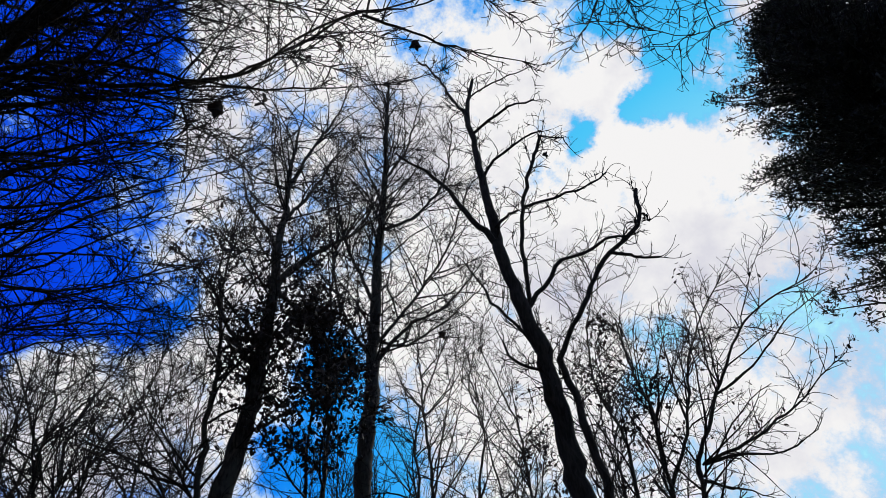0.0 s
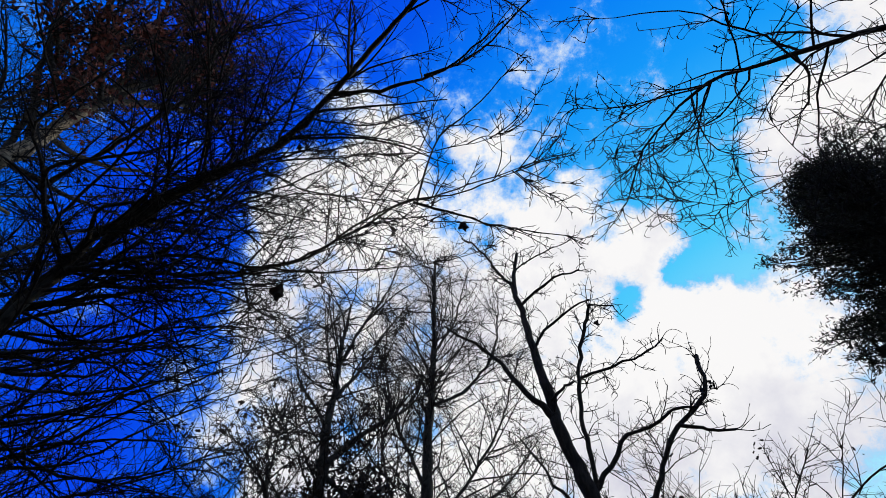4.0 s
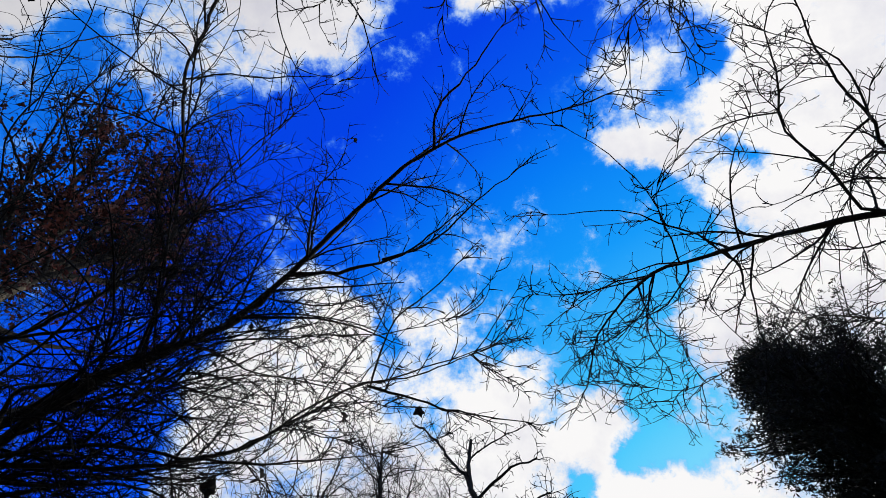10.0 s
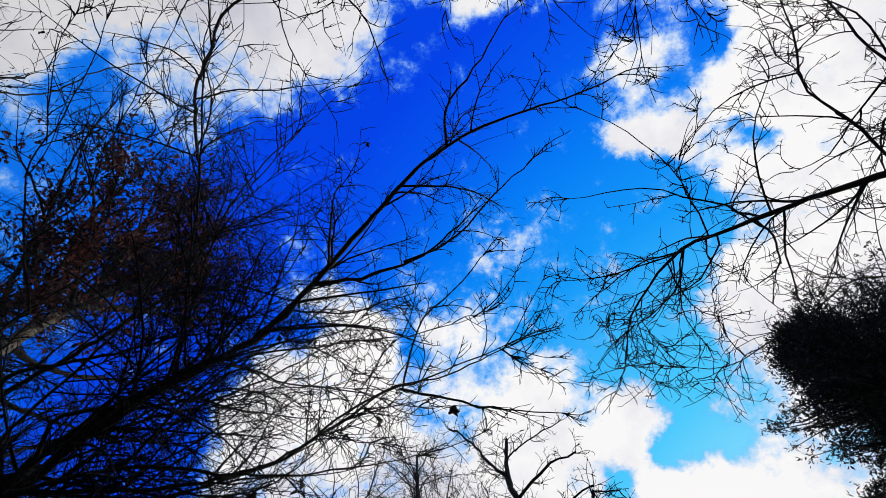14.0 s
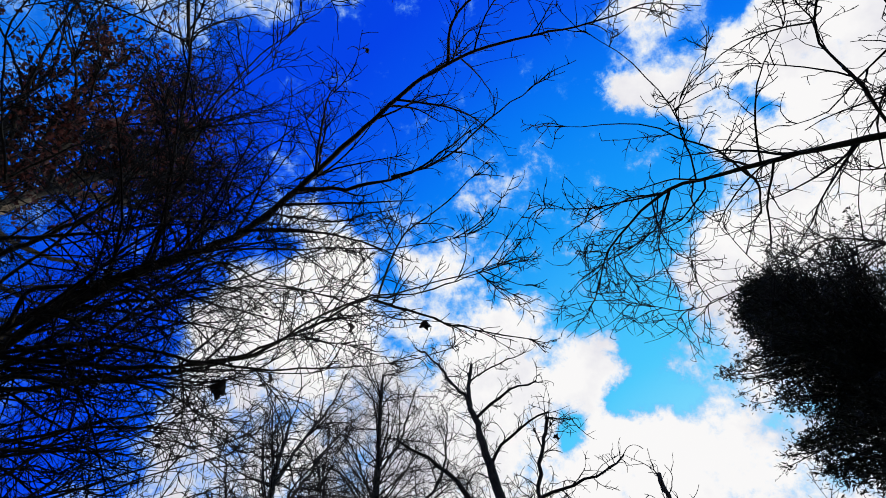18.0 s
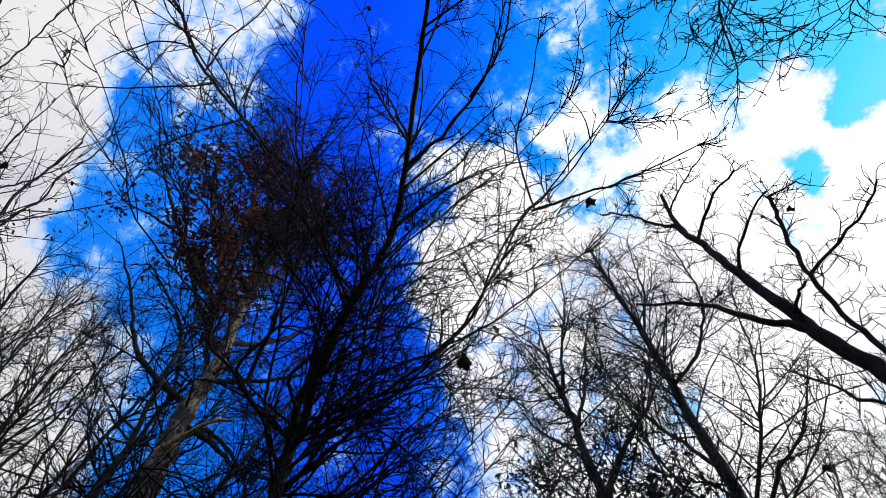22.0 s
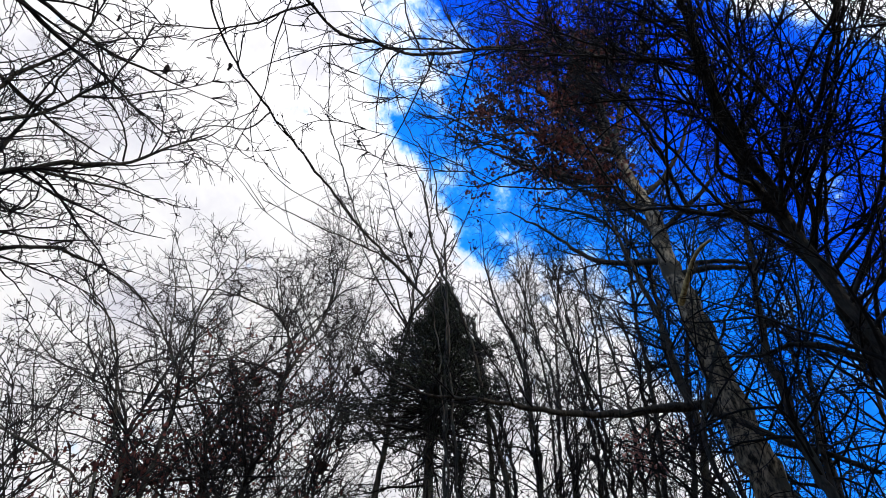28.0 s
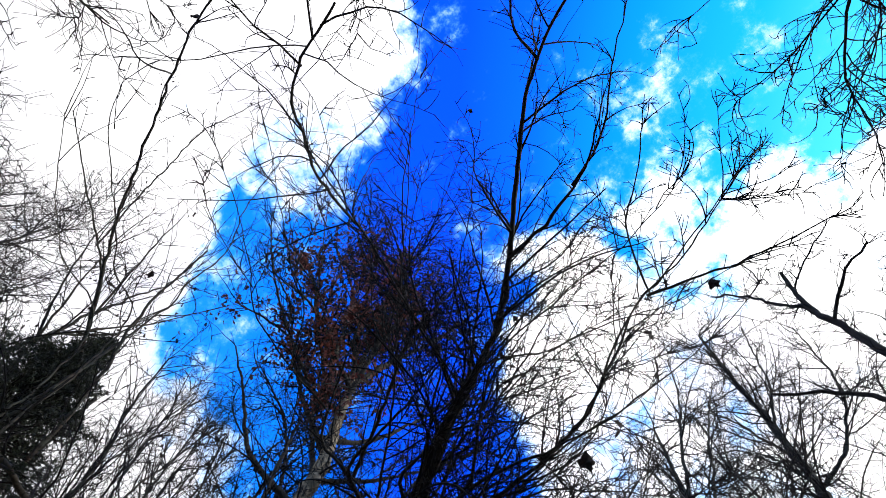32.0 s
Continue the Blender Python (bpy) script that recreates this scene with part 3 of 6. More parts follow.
class Tree:
    """Bare trees: for each an Empty at its foot, with its trunks and limbs, side branches, twigs and leaves as parts.
    many: every trunk is a tree of its own; otherwise they are the stems of one tree."""

    def __init__(self, name, label, category, seed, bark=BARK, twig=TWIG, group="", many=False, fine=0.0058, kink=1.0):
        self.name, self.bark, self.twig_mat, self.many = name, bark, twig, many
        self.rng = np.random.default_rng(seed)
        self.lines, self.radii, self.low, self.owner = [], [], [], []
        self.info = (label, category, group)
        self.roots, self.shoots, self.wood = [], [], []
        self.fine, self.kink = fine, kink
        # oak limbs take the copy of the bark with shade painted in
        self.limb_bark = OAK_SHADED if bark is OAK_BARK else bark

    @property
    def root(self):
        return self.roots[0]

    def part(self, name, V, F, mat, kind="", label="", root=None, bearer=None):
        root = root or self.roots[0]
        ob = new(name, mesh_from(name, V - np.array(root.location), F, mat))
        ob.parent = bearer or root
        return tagged(ob, label=label, kind=kind)

    def plant(self, x, y):
        root = tagged(new(self.name), *self.info)
        root.location = (x, y, 0)
        self.roots.append(root)

    def nearest(self, place):
        """The number of the tree whose wood lies nearest to the place."""
        far = [np.linalg.norm(line - np.array(place), axis=1).min() for line in self.lines]
        return self.owner[int(np.argmin(far))]

    def add(self, name, r0, r1, points, low):
        if not self.roots or (self.many and name == "trunk"):
            self.plant(points[0][0], points[0][1])
        own = len(self.roots) - 1 if name == "trunk" or not self.lines else self.nearest(points[0])
        line = spline(points)
        L = np.linalg.norm(np.diff(line, axis=0), axis=1).sum()
        n = max(8, int(L / 0.14))
        line, L = resample(line, n)
        s = np.linspace(0, 1, n)
        bend = np.zeros((n, 3))
        for fq in (3, 7, 15):
            ph = self.rng.uniform(0, 6.3, 3)
            bend += np.sin(s[:, None] * fq * max(L, 1.5) * 0.9 + ph) * min(0.012, 2 * r0) * 2.2 / fq ** 0.6
        bend += self.rng.normal(size=(n, 3)) * min(0.010, 0.35 * r0) * self.kink
        line = line + bend * self.kink * np.minimum(1, 6 * s * (1 - s) + 0.1)[:, None]
        rad = r0 + (r1 - r0) * s ** 0.85
        rad = rad * (1 + 0.10 * np.sin(s * L * 9 + self.rng.uniform(0, 6)) * self.rng.uniform(0.4, 1))
        if name == "trunk":
            rad = rad * (1 + 0.5 * np.exp(-s * L / 0.35))
        V, F = tubes(line[None], rad[None], 10 if r0 > 0.05 else 7)
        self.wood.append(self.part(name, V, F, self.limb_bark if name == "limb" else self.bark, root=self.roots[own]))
        P, _ = resample(line, 14)
        self.lines.append(P)
        self.radii.append(np.interp(np.linspace(0, 1, 14), s, rad))
        self.low.append(low)
        self.owner.append(own)

    def stem(self, r0, r1, *points):
        self.add("trunk", r0, r1, points, 0.4)

    def limb(self, r0, r1, *points):
        self.add("limb", r0, r1, points, 0.12)

    def snag(self, *points):
        """A dead branch that has lost its bark, pale yellow wood."""
        line, _ = resample(spline(points), 16)
        V, F = tubes(line[None], np.linspace(0.050, 0.022, 16)[None] * (1 + 0.12 * np.sin(np.arange(16) * 1.7))[None], 8)
        self.part("broken_branch", V, F, PALE_WOOD, label="pale yellow broken branch without bark")

    def branch_out(self, d1=3.0, d2=5.0, d3=4.0, most1=1.4, most2=0.7, most3=0.35, up=0.25, a0=28, a1=62, wobble=0.16, ratio=0.42, joined=False, clear=None):
        rng, fine = self.rng, self.fine
        for own, root in enumerate(self.roots):
            k0 = np.array(self.owner) == own
            P, R, low = np.array(self.lines)[k0], np.array(self.radii)[k0], np.array(self.low)[k0]
            A, AR = [], []
            for lo in sorted(set(low.tolist())):
                k = low == lo
                a, b = children(rng, P[k], R[k], d1 * 1.15, lo, ratio, 0.25, most1, a0, a1, 9, up, wobble, fine=fine * 1.15)
                A.append(a)
                AR.append(b)
            a, b = children(rng, P, R, 0, 0.93, ratio * 1.3, 0.4, most1 * 0.9, 10, 36, 9, up * 0.6, wobble, thin=0.9, fine=fine * 1.15, fixed=2)
            A, AR = np.concatenate(A + [a]), np.concatenate(AR + [b])
            if clear:
                # fewer and shorter shoots on the long arms that reach out past the crown
                edge, share = clear
                out = A[:, 0, 0] > edge
                keep = ~out | (rng.random(len(A)) < share)
                A, AR, out = A[keep], AR[keep], out[keep]
                A[out] = A[out][:, :1] + (A[out] - A[out][:, :1]) * 0.8
            if joined:
                V, F = tubes(A, AR, 4)
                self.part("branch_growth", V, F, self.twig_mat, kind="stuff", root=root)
            else:
                bearers = [w for w, mine in zip(self.wood, k0) if mine]
                away = np.linalg.norm(A[:, None, None, 0] - P[None], axis=3).min(2)
                for q, r, b in zip(A, AR, away.argmin(1)):
                    V, F = tubes(q[None], r[None], 5)
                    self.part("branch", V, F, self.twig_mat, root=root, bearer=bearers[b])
            B, BR = children(rng, A, AR, d2 * 1.45, 0.10, 0.50, 0.10, most2, 30, 72, 6, up * 0.7, wobble * 1.2, fine=fine)
            C, CR = children(rng, B, BR, d3 * 1.6, 0.12, 0.55, 0.06, most3, 35, 75, 4, up * 0.5, wobble * 1.2, fine=fine * 0.85)
            V1, F1 = tubes(B, BR, 3)
            V2, F2 = tubes(C, CR, 3)
            if len(V1) + len(V2):
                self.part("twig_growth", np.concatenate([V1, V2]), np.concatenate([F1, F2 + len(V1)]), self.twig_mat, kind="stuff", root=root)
            self.shoots.append((A, B, C))
        return self

    def leaves(self, n, centre, reach, size, mat, clump=0.18, label=""):
        """n leaves on the twigs that lie within an ellipsoid."""
        pts, own = [], []
        for k, group in enumerate(self.shoots):
            p = np.concatenate([a[:, 1:].reshape(-1, 3) for a in group])
            q = (p - np.array(centre)) / np.array(reach)
            p = p[(q ** 2).sum(1) < 1]
            pts.append(p)
            own.append(np.full(len(p), k))
        pts, own = np.concatenate(pts), np.concatenate(own)
        if not len(pts):
            return self
        pick = self.rng.integers(0, len(pts), max(1, n // 5))
        for k in sorted(set(own[pick].tolist())):
            seeds = pts[pick[own[pick] == k]]
            at = np.repeat(seeds, 5, axis=0) + self.rng.normal(size=(len(seeds) * 5, 3)) * clump * 0.4
            V, F = leaf_blades(self.rng, at, size)
            self.part("foliage", V, F, mat, kind="stuff", label=label, root=self.roots[k])
        return self

    def dead_leaf(self, place, size, turn):
        """One large curled, lobed leaf that still hangs on a twig."""
        root_ob = self.roots[self.nearest(place)]
        side = self.shoots[self.nearest(place)][0]
        near = np.concatenate([a.reshape(-1, 3) for a in [side] + self.lines])
        far = np.linalg.norm(near - np.array(place), axis=1)
        root = near[far.argmin()]
        if far.min() > 0.03:
            k = np.linspace(0, 1, 6)[:, None]
            stalk = root * (1 - k) + np.array(place) * k + np.array([0, 0, 0.12 * far.min()]) * np.sin(k * math.pi)
            V, F = tubes(stalk[None], np.full((1, 6), 0.003), 4)
            self.part("twig", V, F, self.twig_mat, root=root_ob)
        bm = bmesh.new()
        n, rings = 30, []
        for q in (0.35, 0.7, 1.0):
            ring = []
            for k in range(n):
                a = 2 * math.pi * k / n
                lobe = 0.62 + 0.26 * abs(math.cos(2.5 * a)) ** 1.5 + 0.12 * math.cos(a) + 0.07 * self.rng.normal() * q
                x, z = math.sin(a) * lobe * q * 0.55 * size, (math.cos(a) * lobe * q * 0.60 - 0.5) * size
                ring.append(bm.verts.new((x, size * (0.30 * q * q * math.sin(a) ** 2 + 0.10 * q * math.sin(3 * a)), z)))
            rings.append(ring)
        mid = bm.verts.new((0, 0, -0.5 * size))
        for k in range(n):
            bm.faces.new((mid, rings[0][k], rings[0][(k + 1) % n]))
            for a, b in zip(rings, rings[1:]):
                bm.faces.new((a[k], b[k], b[(k + 1) % n], a[(k + 1) % n]))
        bmesh.ops.solidify(bm, geom=bm.faces[:], thickness=0.004)
        me = bpy.data.meshes.new("dead_leaf")
        bm.to_mesh(me)
        bm.free()
        me.materials.append(DARK_LEAF)
        ob = new("dead_leaf", me)
        ob.parent = root_ob
        ob.matrix_basis = pose(place[0] - root_ob.location.x, place[1] - root_ob.location.y, place[2], 20, 15, turn)
        tagged(ob, label="dark curled dead leaf")


def evergreen(name, label, foot, height, crown_low, radius, bulge, seed, sprays, lean=(0, 0), see_through=0.0, below=0.0, tuft=1.0, rise=0.34):
    """A dense conifer: a trunk, boughs and thousands of short needle sprays, ragged at the outline."""
    rng = np.random.default_rng(seed)
    root = tagged(new(name), label, "tree", "", "")
    root.location = (foot[0], foot[1], 0)
    z = np.linspace(-0.05, height * 0.97, 20)
    line = np.stack([lean[0] * z / height + 0.03 * np.sin(z), lean[1] * z / height + 0.03 * np.cos(z * 1.3), z], axis=1)
    V, F = tubes(line[None], (0.02 + 0.14 * (1 - z / height))[None], 10)
    tr = new("trunk", mesh_from("trunk", V, F, BARK))
    tr.parent = root

    def width(s):
        return radius * np.interp(s, *bulge)

    nb = int(sprays / 26)
    s = rng.random(nb) ** 0.9
    s = np.where(rng.random(nb) < below, -0.5 * rng.random(nb), s)
    zz = crown_low + (height - crown_low) * s
    az = rng.uniform(0, 2 * math.pi, nb)
    lump = 1 + 0.16 * np.sin(az * 4 + zz * 4.1) + 0.14 * np.sin(az * 7 - zz * 6.7) + 0.10 * np.sin(az * 13 + zz * 11.0)
    rad = width(s) * lump * rng.uniform(0.55, 1.05, nb) * np.where(rng.random(nb) < 0.10, 1.15, 1.0)
    m = 6
    k = np.linspace(0, 1, m)
    core = np.stack([lean[0] * zz / height, lean[1] * zz / height, zz], axis=1)
    out = np.stack([np.cos(az), np.sin(az), np.zeros(nb)], axis=1)
    P = core[:, None, :] + out[:, None, :] * (rad[:, None] * k[None])[:, :, None]
    P[:, :, 2] += rad[:, None] * (rise * (0.35 * k + 0.65 * k ** 2) - 0.25)
    P += rng.normal(size=P.shape) * 0.03
    for q, r in zip(P, rad):
        V, F = tubes(q[None], (0.022 * (1 - 0.8 * k))[None], 4)
        b = new("bough", mesh_from("bough", V, F, TWIG))
        b.parent = root
    # needle sprays along the outer part of each bough
    per = 26
    u = (see_through + (1 - see_through) * rng.random((nb, per))) ** 0.7
    x = u * (m - 1)
    i = np.minimum(x.astype(int), m - 2)
    fr = (x - i)[..., None]
    rowi = np.arange(nb)[:, None]
    at = P[rowi, i] * (1 - fr) + P[rowi, i + 1] * fr + rng.normal(size=(nb, per, 3)) * 0.055
    at = at.reshape(-1, 3)
    d = np.repeat(out, per, axis=0) * 0.6 + np.array([0, 0, 0.6]) + rng.normal(size=at.shape) * 0.7
    d = unit(d)
    Vs, Fs, base = [], [], 0
    for blade in range(5):
        w = unit(d + rng.normal(size=d.shape) * 0.75)
        si = unit(np.cross(w, rng.normal(size=d.shape)))
        ln = rng.uniform(0.03, 0.075, len(at))[:, None]
        th = rng.uniform(0.005, 0.011, len(at))[:, None]
        st = at + d * rng.uniform(0, 0.1, len(at))[:, None]
        q = np.stack([st - si * th * 0.5, st + w * ln * 0.5 - si * th, st + w * ln, st + w * ln * 0.5 + si * th], axis=1)
        n = len(at)
        Vs.append(q.reshape(-1, 3))
        Fs.append(np.arange(n * 4).reshape(n, 4) + base)
        base += n * 4
    # loose feathery shoots that stand out past the outline
    far = rad > np.quantile(rad, 0.35)
    tip, way = P[far][:, -1], unit(P[far][:, -1] - P[far][:, -3])
    per = 6
    tip, way = np.repeat(tip, per, axis=0), np.repeat(way, per, axis=0)
    way = unit(way * 0.7 + rng.normal(size=way.shape) * 0.55 + np.array([0, 0, 0.25]))
    tip = tip - way * 0.10
    reach = rng.uniform(0.10, 0.30, len(tip))[:, None] * tuft
    for step in range(10):
        at = tip + way * reach * (step + 0.5) / 10 + rng.normal(size=tip.shape) * 0.008
        w = unit(way * 0.9 + rng.normal(size=way.shape) * 0.6)
        si = unit(np.cross(w, rng.normal(size=way.shape)))
        ln, th = rng.uniform(0.025, 0.06, len(tip))[:, None], 0.0055
        q = np.stack([at - si * th * 0.4, at + w * ln * 0.5 - si * th, at + w * ln, at + w * ln * 0.5 + si * th], axis=1)
        Vs.append(q.reshape(-1, 3))
        Fs.append(np.arange(len(tip) * 4).reshape(-1, 4) + base)
        base += len(tip) * 4
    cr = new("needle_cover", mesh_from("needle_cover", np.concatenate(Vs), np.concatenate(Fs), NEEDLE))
    cr.parent = root
    tagged(cr, kind="stuff")
    return root


# ---------------------------------------------------------------- ground
def build_ground():
    rng = np.random.default_rng(5)
    near = np.linspace(-30, 30, 121)
    far = np.array([-900, -400, -180, -90, -50])
    g = np.concatenate([far, near, -far[::-1]])
    X, Y = np.meshgrid(g, g, indexing="ij")
    Z = 0.05 * np.sin(X * 0.7) * np.cos(Y * 0.9) + 0.03 * np.sin(X * 2.1 + Y * 1.7) - 0.05 + rng.normal(size=X.shape) * 0.008
    n = len(g)
    idx = np.arange(n * n).reshape(n, n)
    F = np.stack([idx[:-1, :-1], idx[1:, :-1], idx[1:, 1:], idx[:-1, 1:]], axis=-1).reshape(-1, 4)
    ob = new("ground", mesh_from("ground", np.stack([X, Y, Z], axis=-1).reshape(-1, 3), F, LITTER))
    tagged(ob, "forest floor of brown fallen leaves", "ground", "", "structure")


build_ground()

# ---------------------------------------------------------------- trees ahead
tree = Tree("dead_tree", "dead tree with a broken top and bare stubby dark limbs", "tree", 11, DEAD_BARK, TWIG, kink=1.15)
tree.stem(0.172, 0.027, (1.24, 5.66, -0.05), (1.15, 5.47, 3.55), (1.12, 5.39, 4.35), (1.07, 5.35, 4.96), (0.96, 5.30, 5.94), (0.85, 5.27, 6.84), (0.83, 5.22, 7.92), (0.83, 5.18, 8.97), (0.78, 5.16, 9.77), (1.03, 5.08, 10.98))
tree.stem(0.081, 0.036, (1.53, 5.28, -0.05), (1.38, 5.32, 3.46), (1.35, 5.32, 3.91), (1.31, 5.33, 4.42), (1.25, 5.34, 4.93))
tree.limb(0.023, 0.011, (1.06, 5.35, 5.05), (0.82, 5.31, 5.57), (0.59, 5.44, 6.12), (0.37, 5.56, 6.83))
tree.limb(0.050, 0.017, (0.86, 5.27, 6.74), (0.53, 5.15, 7.34), (0.12, 5.07, 8.09), (-0.44, 4.93, 8.71))
tree.limb(0.037, 0.015, (0.99, 5.32, 5.62), (1.51, 5.20, 6.24), (1.86, 5.16, 6.32), (2.25, 5.09, 6.47), (2.48, 5.04, 6.42))
tree.limb(0.031, 0.028, (1.25, 5.34, 4.93), (1.75, 5.18, 5.67), (2.16, 5.16, 6.25), (2.53, 5.10, 6.53), (2.72, 5.06, 6.79), (2.87, 5.07, 7.34))
tree.limb(0.018, 0.011, (2.73, 5.06, 6.82), (2.79, 5.04, 6.79), (2.84, 5.08, 6.70))
tree.limb(0.025, 0.014, (2.21, 5.15, 6.29), (2.48, 5.04, 6.09), (2.67, 4.95, 5.93))
tree.limb(0.030, 0.025, (1.08, 5.30, 5.72), (1.22, 5.10, 7.04), (1.41, 5.03, 7.72), (1.80, 4.88, 8.62))
tree.limb(0.023, 0.011, (1.28, 5.08, 7.25), (1.71, 5.03, 7.29), (2.12, 4.98, 7.38), (2.51, 4.92, 7.60))
tree.limb(0.014, 0.007, (1.80, 4.88, 8.62), (2.00, 4.81, 8.45), (2.09, 4.77, 8.15))
tree.limb(0.027, 0.012, (0.83, 5.21, 8.16), (1.20, 4.97, 8.50), (1.56, 4.80, 8.57), (1.76, 4.68, 8.46))
tree.limb(0.030, 0.013, (0.81, 5.17, 9.30), (1.16, 4.99, 9.41), (1.51, 4.83, 9.52), (1.83, 4.66, 9.33))
tree.limb(0.016, 0.009, (0.91, 5.12, 10.42), (1.34, 5.02, 10.67), (1.95, 4.83, 10.65))
tree.limb(0.027, 0.017, (0.85, 5.26, 7.03), (1.01, 5.08, 7.13), (1.18, 5.05, 7.18))
tree.limb(0.031, 0.016, (0.79, 5.16, 9.58), (0.61, 5.14, 10.58), (0.36, 5.16, 11.47), (0.07, 5.16, 12.07))
tree.limb(0.020, 0.013, (1.08, 5.37, 4.77), (0.79, 5.16, 4.87), (0.69, 5.20, 4.99), (0.66, 5.24, 5.21))
tree.branch_out(d1=6.5, d2=5.0, d3=2.0, most1=0.55, most2=0.3, most3=0.14, up=0.12, a0=35, a1=75, wobble=0.28)
tree.dead_leaf((1.74, 4.71, 7.95), 0.10, 30)
tree.dead_leaf((2.71, 4.92, 6.61), 0.07, 120)
tree.dead_leaf((0.02, 5.89, 5.90), 0.14, 70)

tree = Tree("bare_tree", "slim bare tree with a straight trunk and fine rising twigs", "tree", 12, fine=0.0078)
tree.stem(0.208, 0.032, (-1.86, 8.75, -0.05), (-1.63, 8.79, 5.10), (-1.51, 8.82, 6.68), (-1.45, 8.83, 8.16), (-1.38, 8.84, 10.17), (-1.20, 8.87, 13.01), (-1.11, 8.88, 15.68), (-1.00, 8.89, 18.39))
tree.limb(0.051, 0.010, (-1.47, 8.82, 7.51), (-0.78, 8.76, 8.29), (0.04, 8.65, 8.64), (0.84, 8.43, 9.41))
tree.limb(0.041, 0.011, (-1.45, 8.83, 7.99), (-0.51, 8.76, 9.13), (0.19, 8.64, 10.24), (0.91, 8.43, 12.04))
tree.limb(0.043, 0.014, (-1.42, 8.83, 8.93), (-2.12, 8.68, 11.05), (-2.39, 8.61, 12.91), (-2.43, 8.60, 15.24))
tree.limb(0.043, 0.014, (-1.31, 8.85, 11.30), (-0.39, 8.95, 11.84), (0.43, 8.96, 13.29), (0.81, 8.94, 15.65))
tree.limb(0.039, 0.014, (-1.25, 8.86, 12.24), (-1.79, 8.76, 14.24), (-2.44, 8.59, 15.53))
tree.limb(0.041, 0.012, (-1.42, 8.82, 7.57), (-2.03, 8.71, 8.72), (-2.32, 8.63, 10.13), (-2.57, 8.56, 12.43))
tree.limb(0.041, 0.015, (-1.20, 8.87, 13.18), (-0.55, 8.94, 14.78), (-0.02, 8.96, 17.19))
tree.limb(0.031, 0.010, (-1.38, 8.82, 8.08), (-0.82, 8.92, 8.00), (0.13, 8.96, 8.59), (0.93, 8.93, 9.36))
tree.branch_out(d1=4.6, d2=4.2, d3=2.4, most1=2.2, most2=0.9, up=0.14, a0=30, a1=66, wobble=0.24)
tree.leaves(500, (-1.47, 8.82, 9.34), (3, 2.5, 4), 0.06, DARK_LEAF)

tree = Tree("bare_tree", "bare tree with scattered small dry brown leaves", "tree", 13, group="leafy bare trees", many=True, fine=0.0072)
tree.stem(0.216, 0.023, (-3.29, 6.66, -0.05), (-2.99, 6.79, 4.49), (-2.86, 6.85, 5.66), (-2.82, 6.87, 6.72), (-2.83, 6.86, 8.13), (-2.86, 6.85, 9.57), (-2.88, 6.84, 11.35), (-2.87, 6.85, 13.01))
tree.limb(0.074, 0.012, (-2.83, 6.86, 7.98), (-2.35, 6.89, 8.62), (-1.56, 6.93, 9.18), (-0.81, 6.90, 9.66))
tree.limb(0.047, 0.010, (-2.83, 6.86, 8.31), (-3.00, 6.79, 9.21), (-3.47, 6.55, 9.99), (-3.70, 6.42, 10.95))
tree.limb(0.042, 0.009, (-2.84, 6.86, 6.30), (-3.38, 6.60, 7.15), (-3.62, 6.47, 8.16), (-3.71, 6.41, 9.24))
tree.limb(0.044, 0.013, (-2.87, 6.84, 10.66), (-2.56, 6.97, 12.10), (-2.05, 7.15, 13.95), (-1.83, 7.21, 15.45))
tree.limb(0.041, 0.012, (-2.86, 6.85, 9.66), (-2.36, 7.04, 10.93), (-1.97, 7.17, 12.26), (-1.37, 7.32, 13.55))
tree.limb(0.046, 0.010, (-2.83, 6.86, 7.98), (-2.29, 7.07, 7.47), (-1.90, 7.19, 6.81), (-1.78, 7.22, 6.20))
tree.limb(0.031, 0.007, (-2.90, 6.83, 5.30), (-2.30, 7.07, 5.80), (-2.04, 7.15, 6.39))
tree.stem(0.079, 0.012, (-3.17, 6.82, -0.05), (-3.31, 6.75, 4.51), (-3.36, 6.73, 5.41), (-3.40, 6.71, 6.39), (-3.52, 6.64, 7.32), (-3.59, 6.60, 8.27), (-3.65, 6.57, 9.72))
tree.stem(0.061, 0.010, (-1.95, 7.90, -0.05), (-2.00, 7.89, 4.79), (-2.02, 7.88, 5.83), (-2.06, 7.87, 7.08), (-2.10, 7.86, 8.90), (-2.06, 7.87, 10.91))
tree.stem(0.058, 0.009, (-2.19, 8.04, -0.05), (-2.30, 8.01, 4.88), (-2.33, 8.00, 5.74), (-2.31, 8.01, 6.65), (-2.38, 7.98, 8.21))
tree.branch_out(d1=4.6, d2=4.4, d3=2.6, most1=2.0, most2=0.9, up=0.10, a0=28, a1=80, wobble=0.26)
tree.leaves(1500, (-3.54, 6.52, 7.22), (2.4, 2.0, 2.2), 0.085, DARK_LEAF, label="scattered dark brown dead leaves")
tree.leaves(260, (-3.33, 6.63, 8.95), (0.9, 1.2, 0.8), 0.09, DARK_LEAF)
tree.leaves(4500, (-2.23, 7.40, 6.37), (1.4, 1.7, 1.4), 0.10, DARK_LEAF, label="dense tuft of dark dead leaves")
tree.leaves(700, (-1.78, 7.22, 8.01), (1.3, 1.5, 1.2), 0.08, DARK_LEAF)

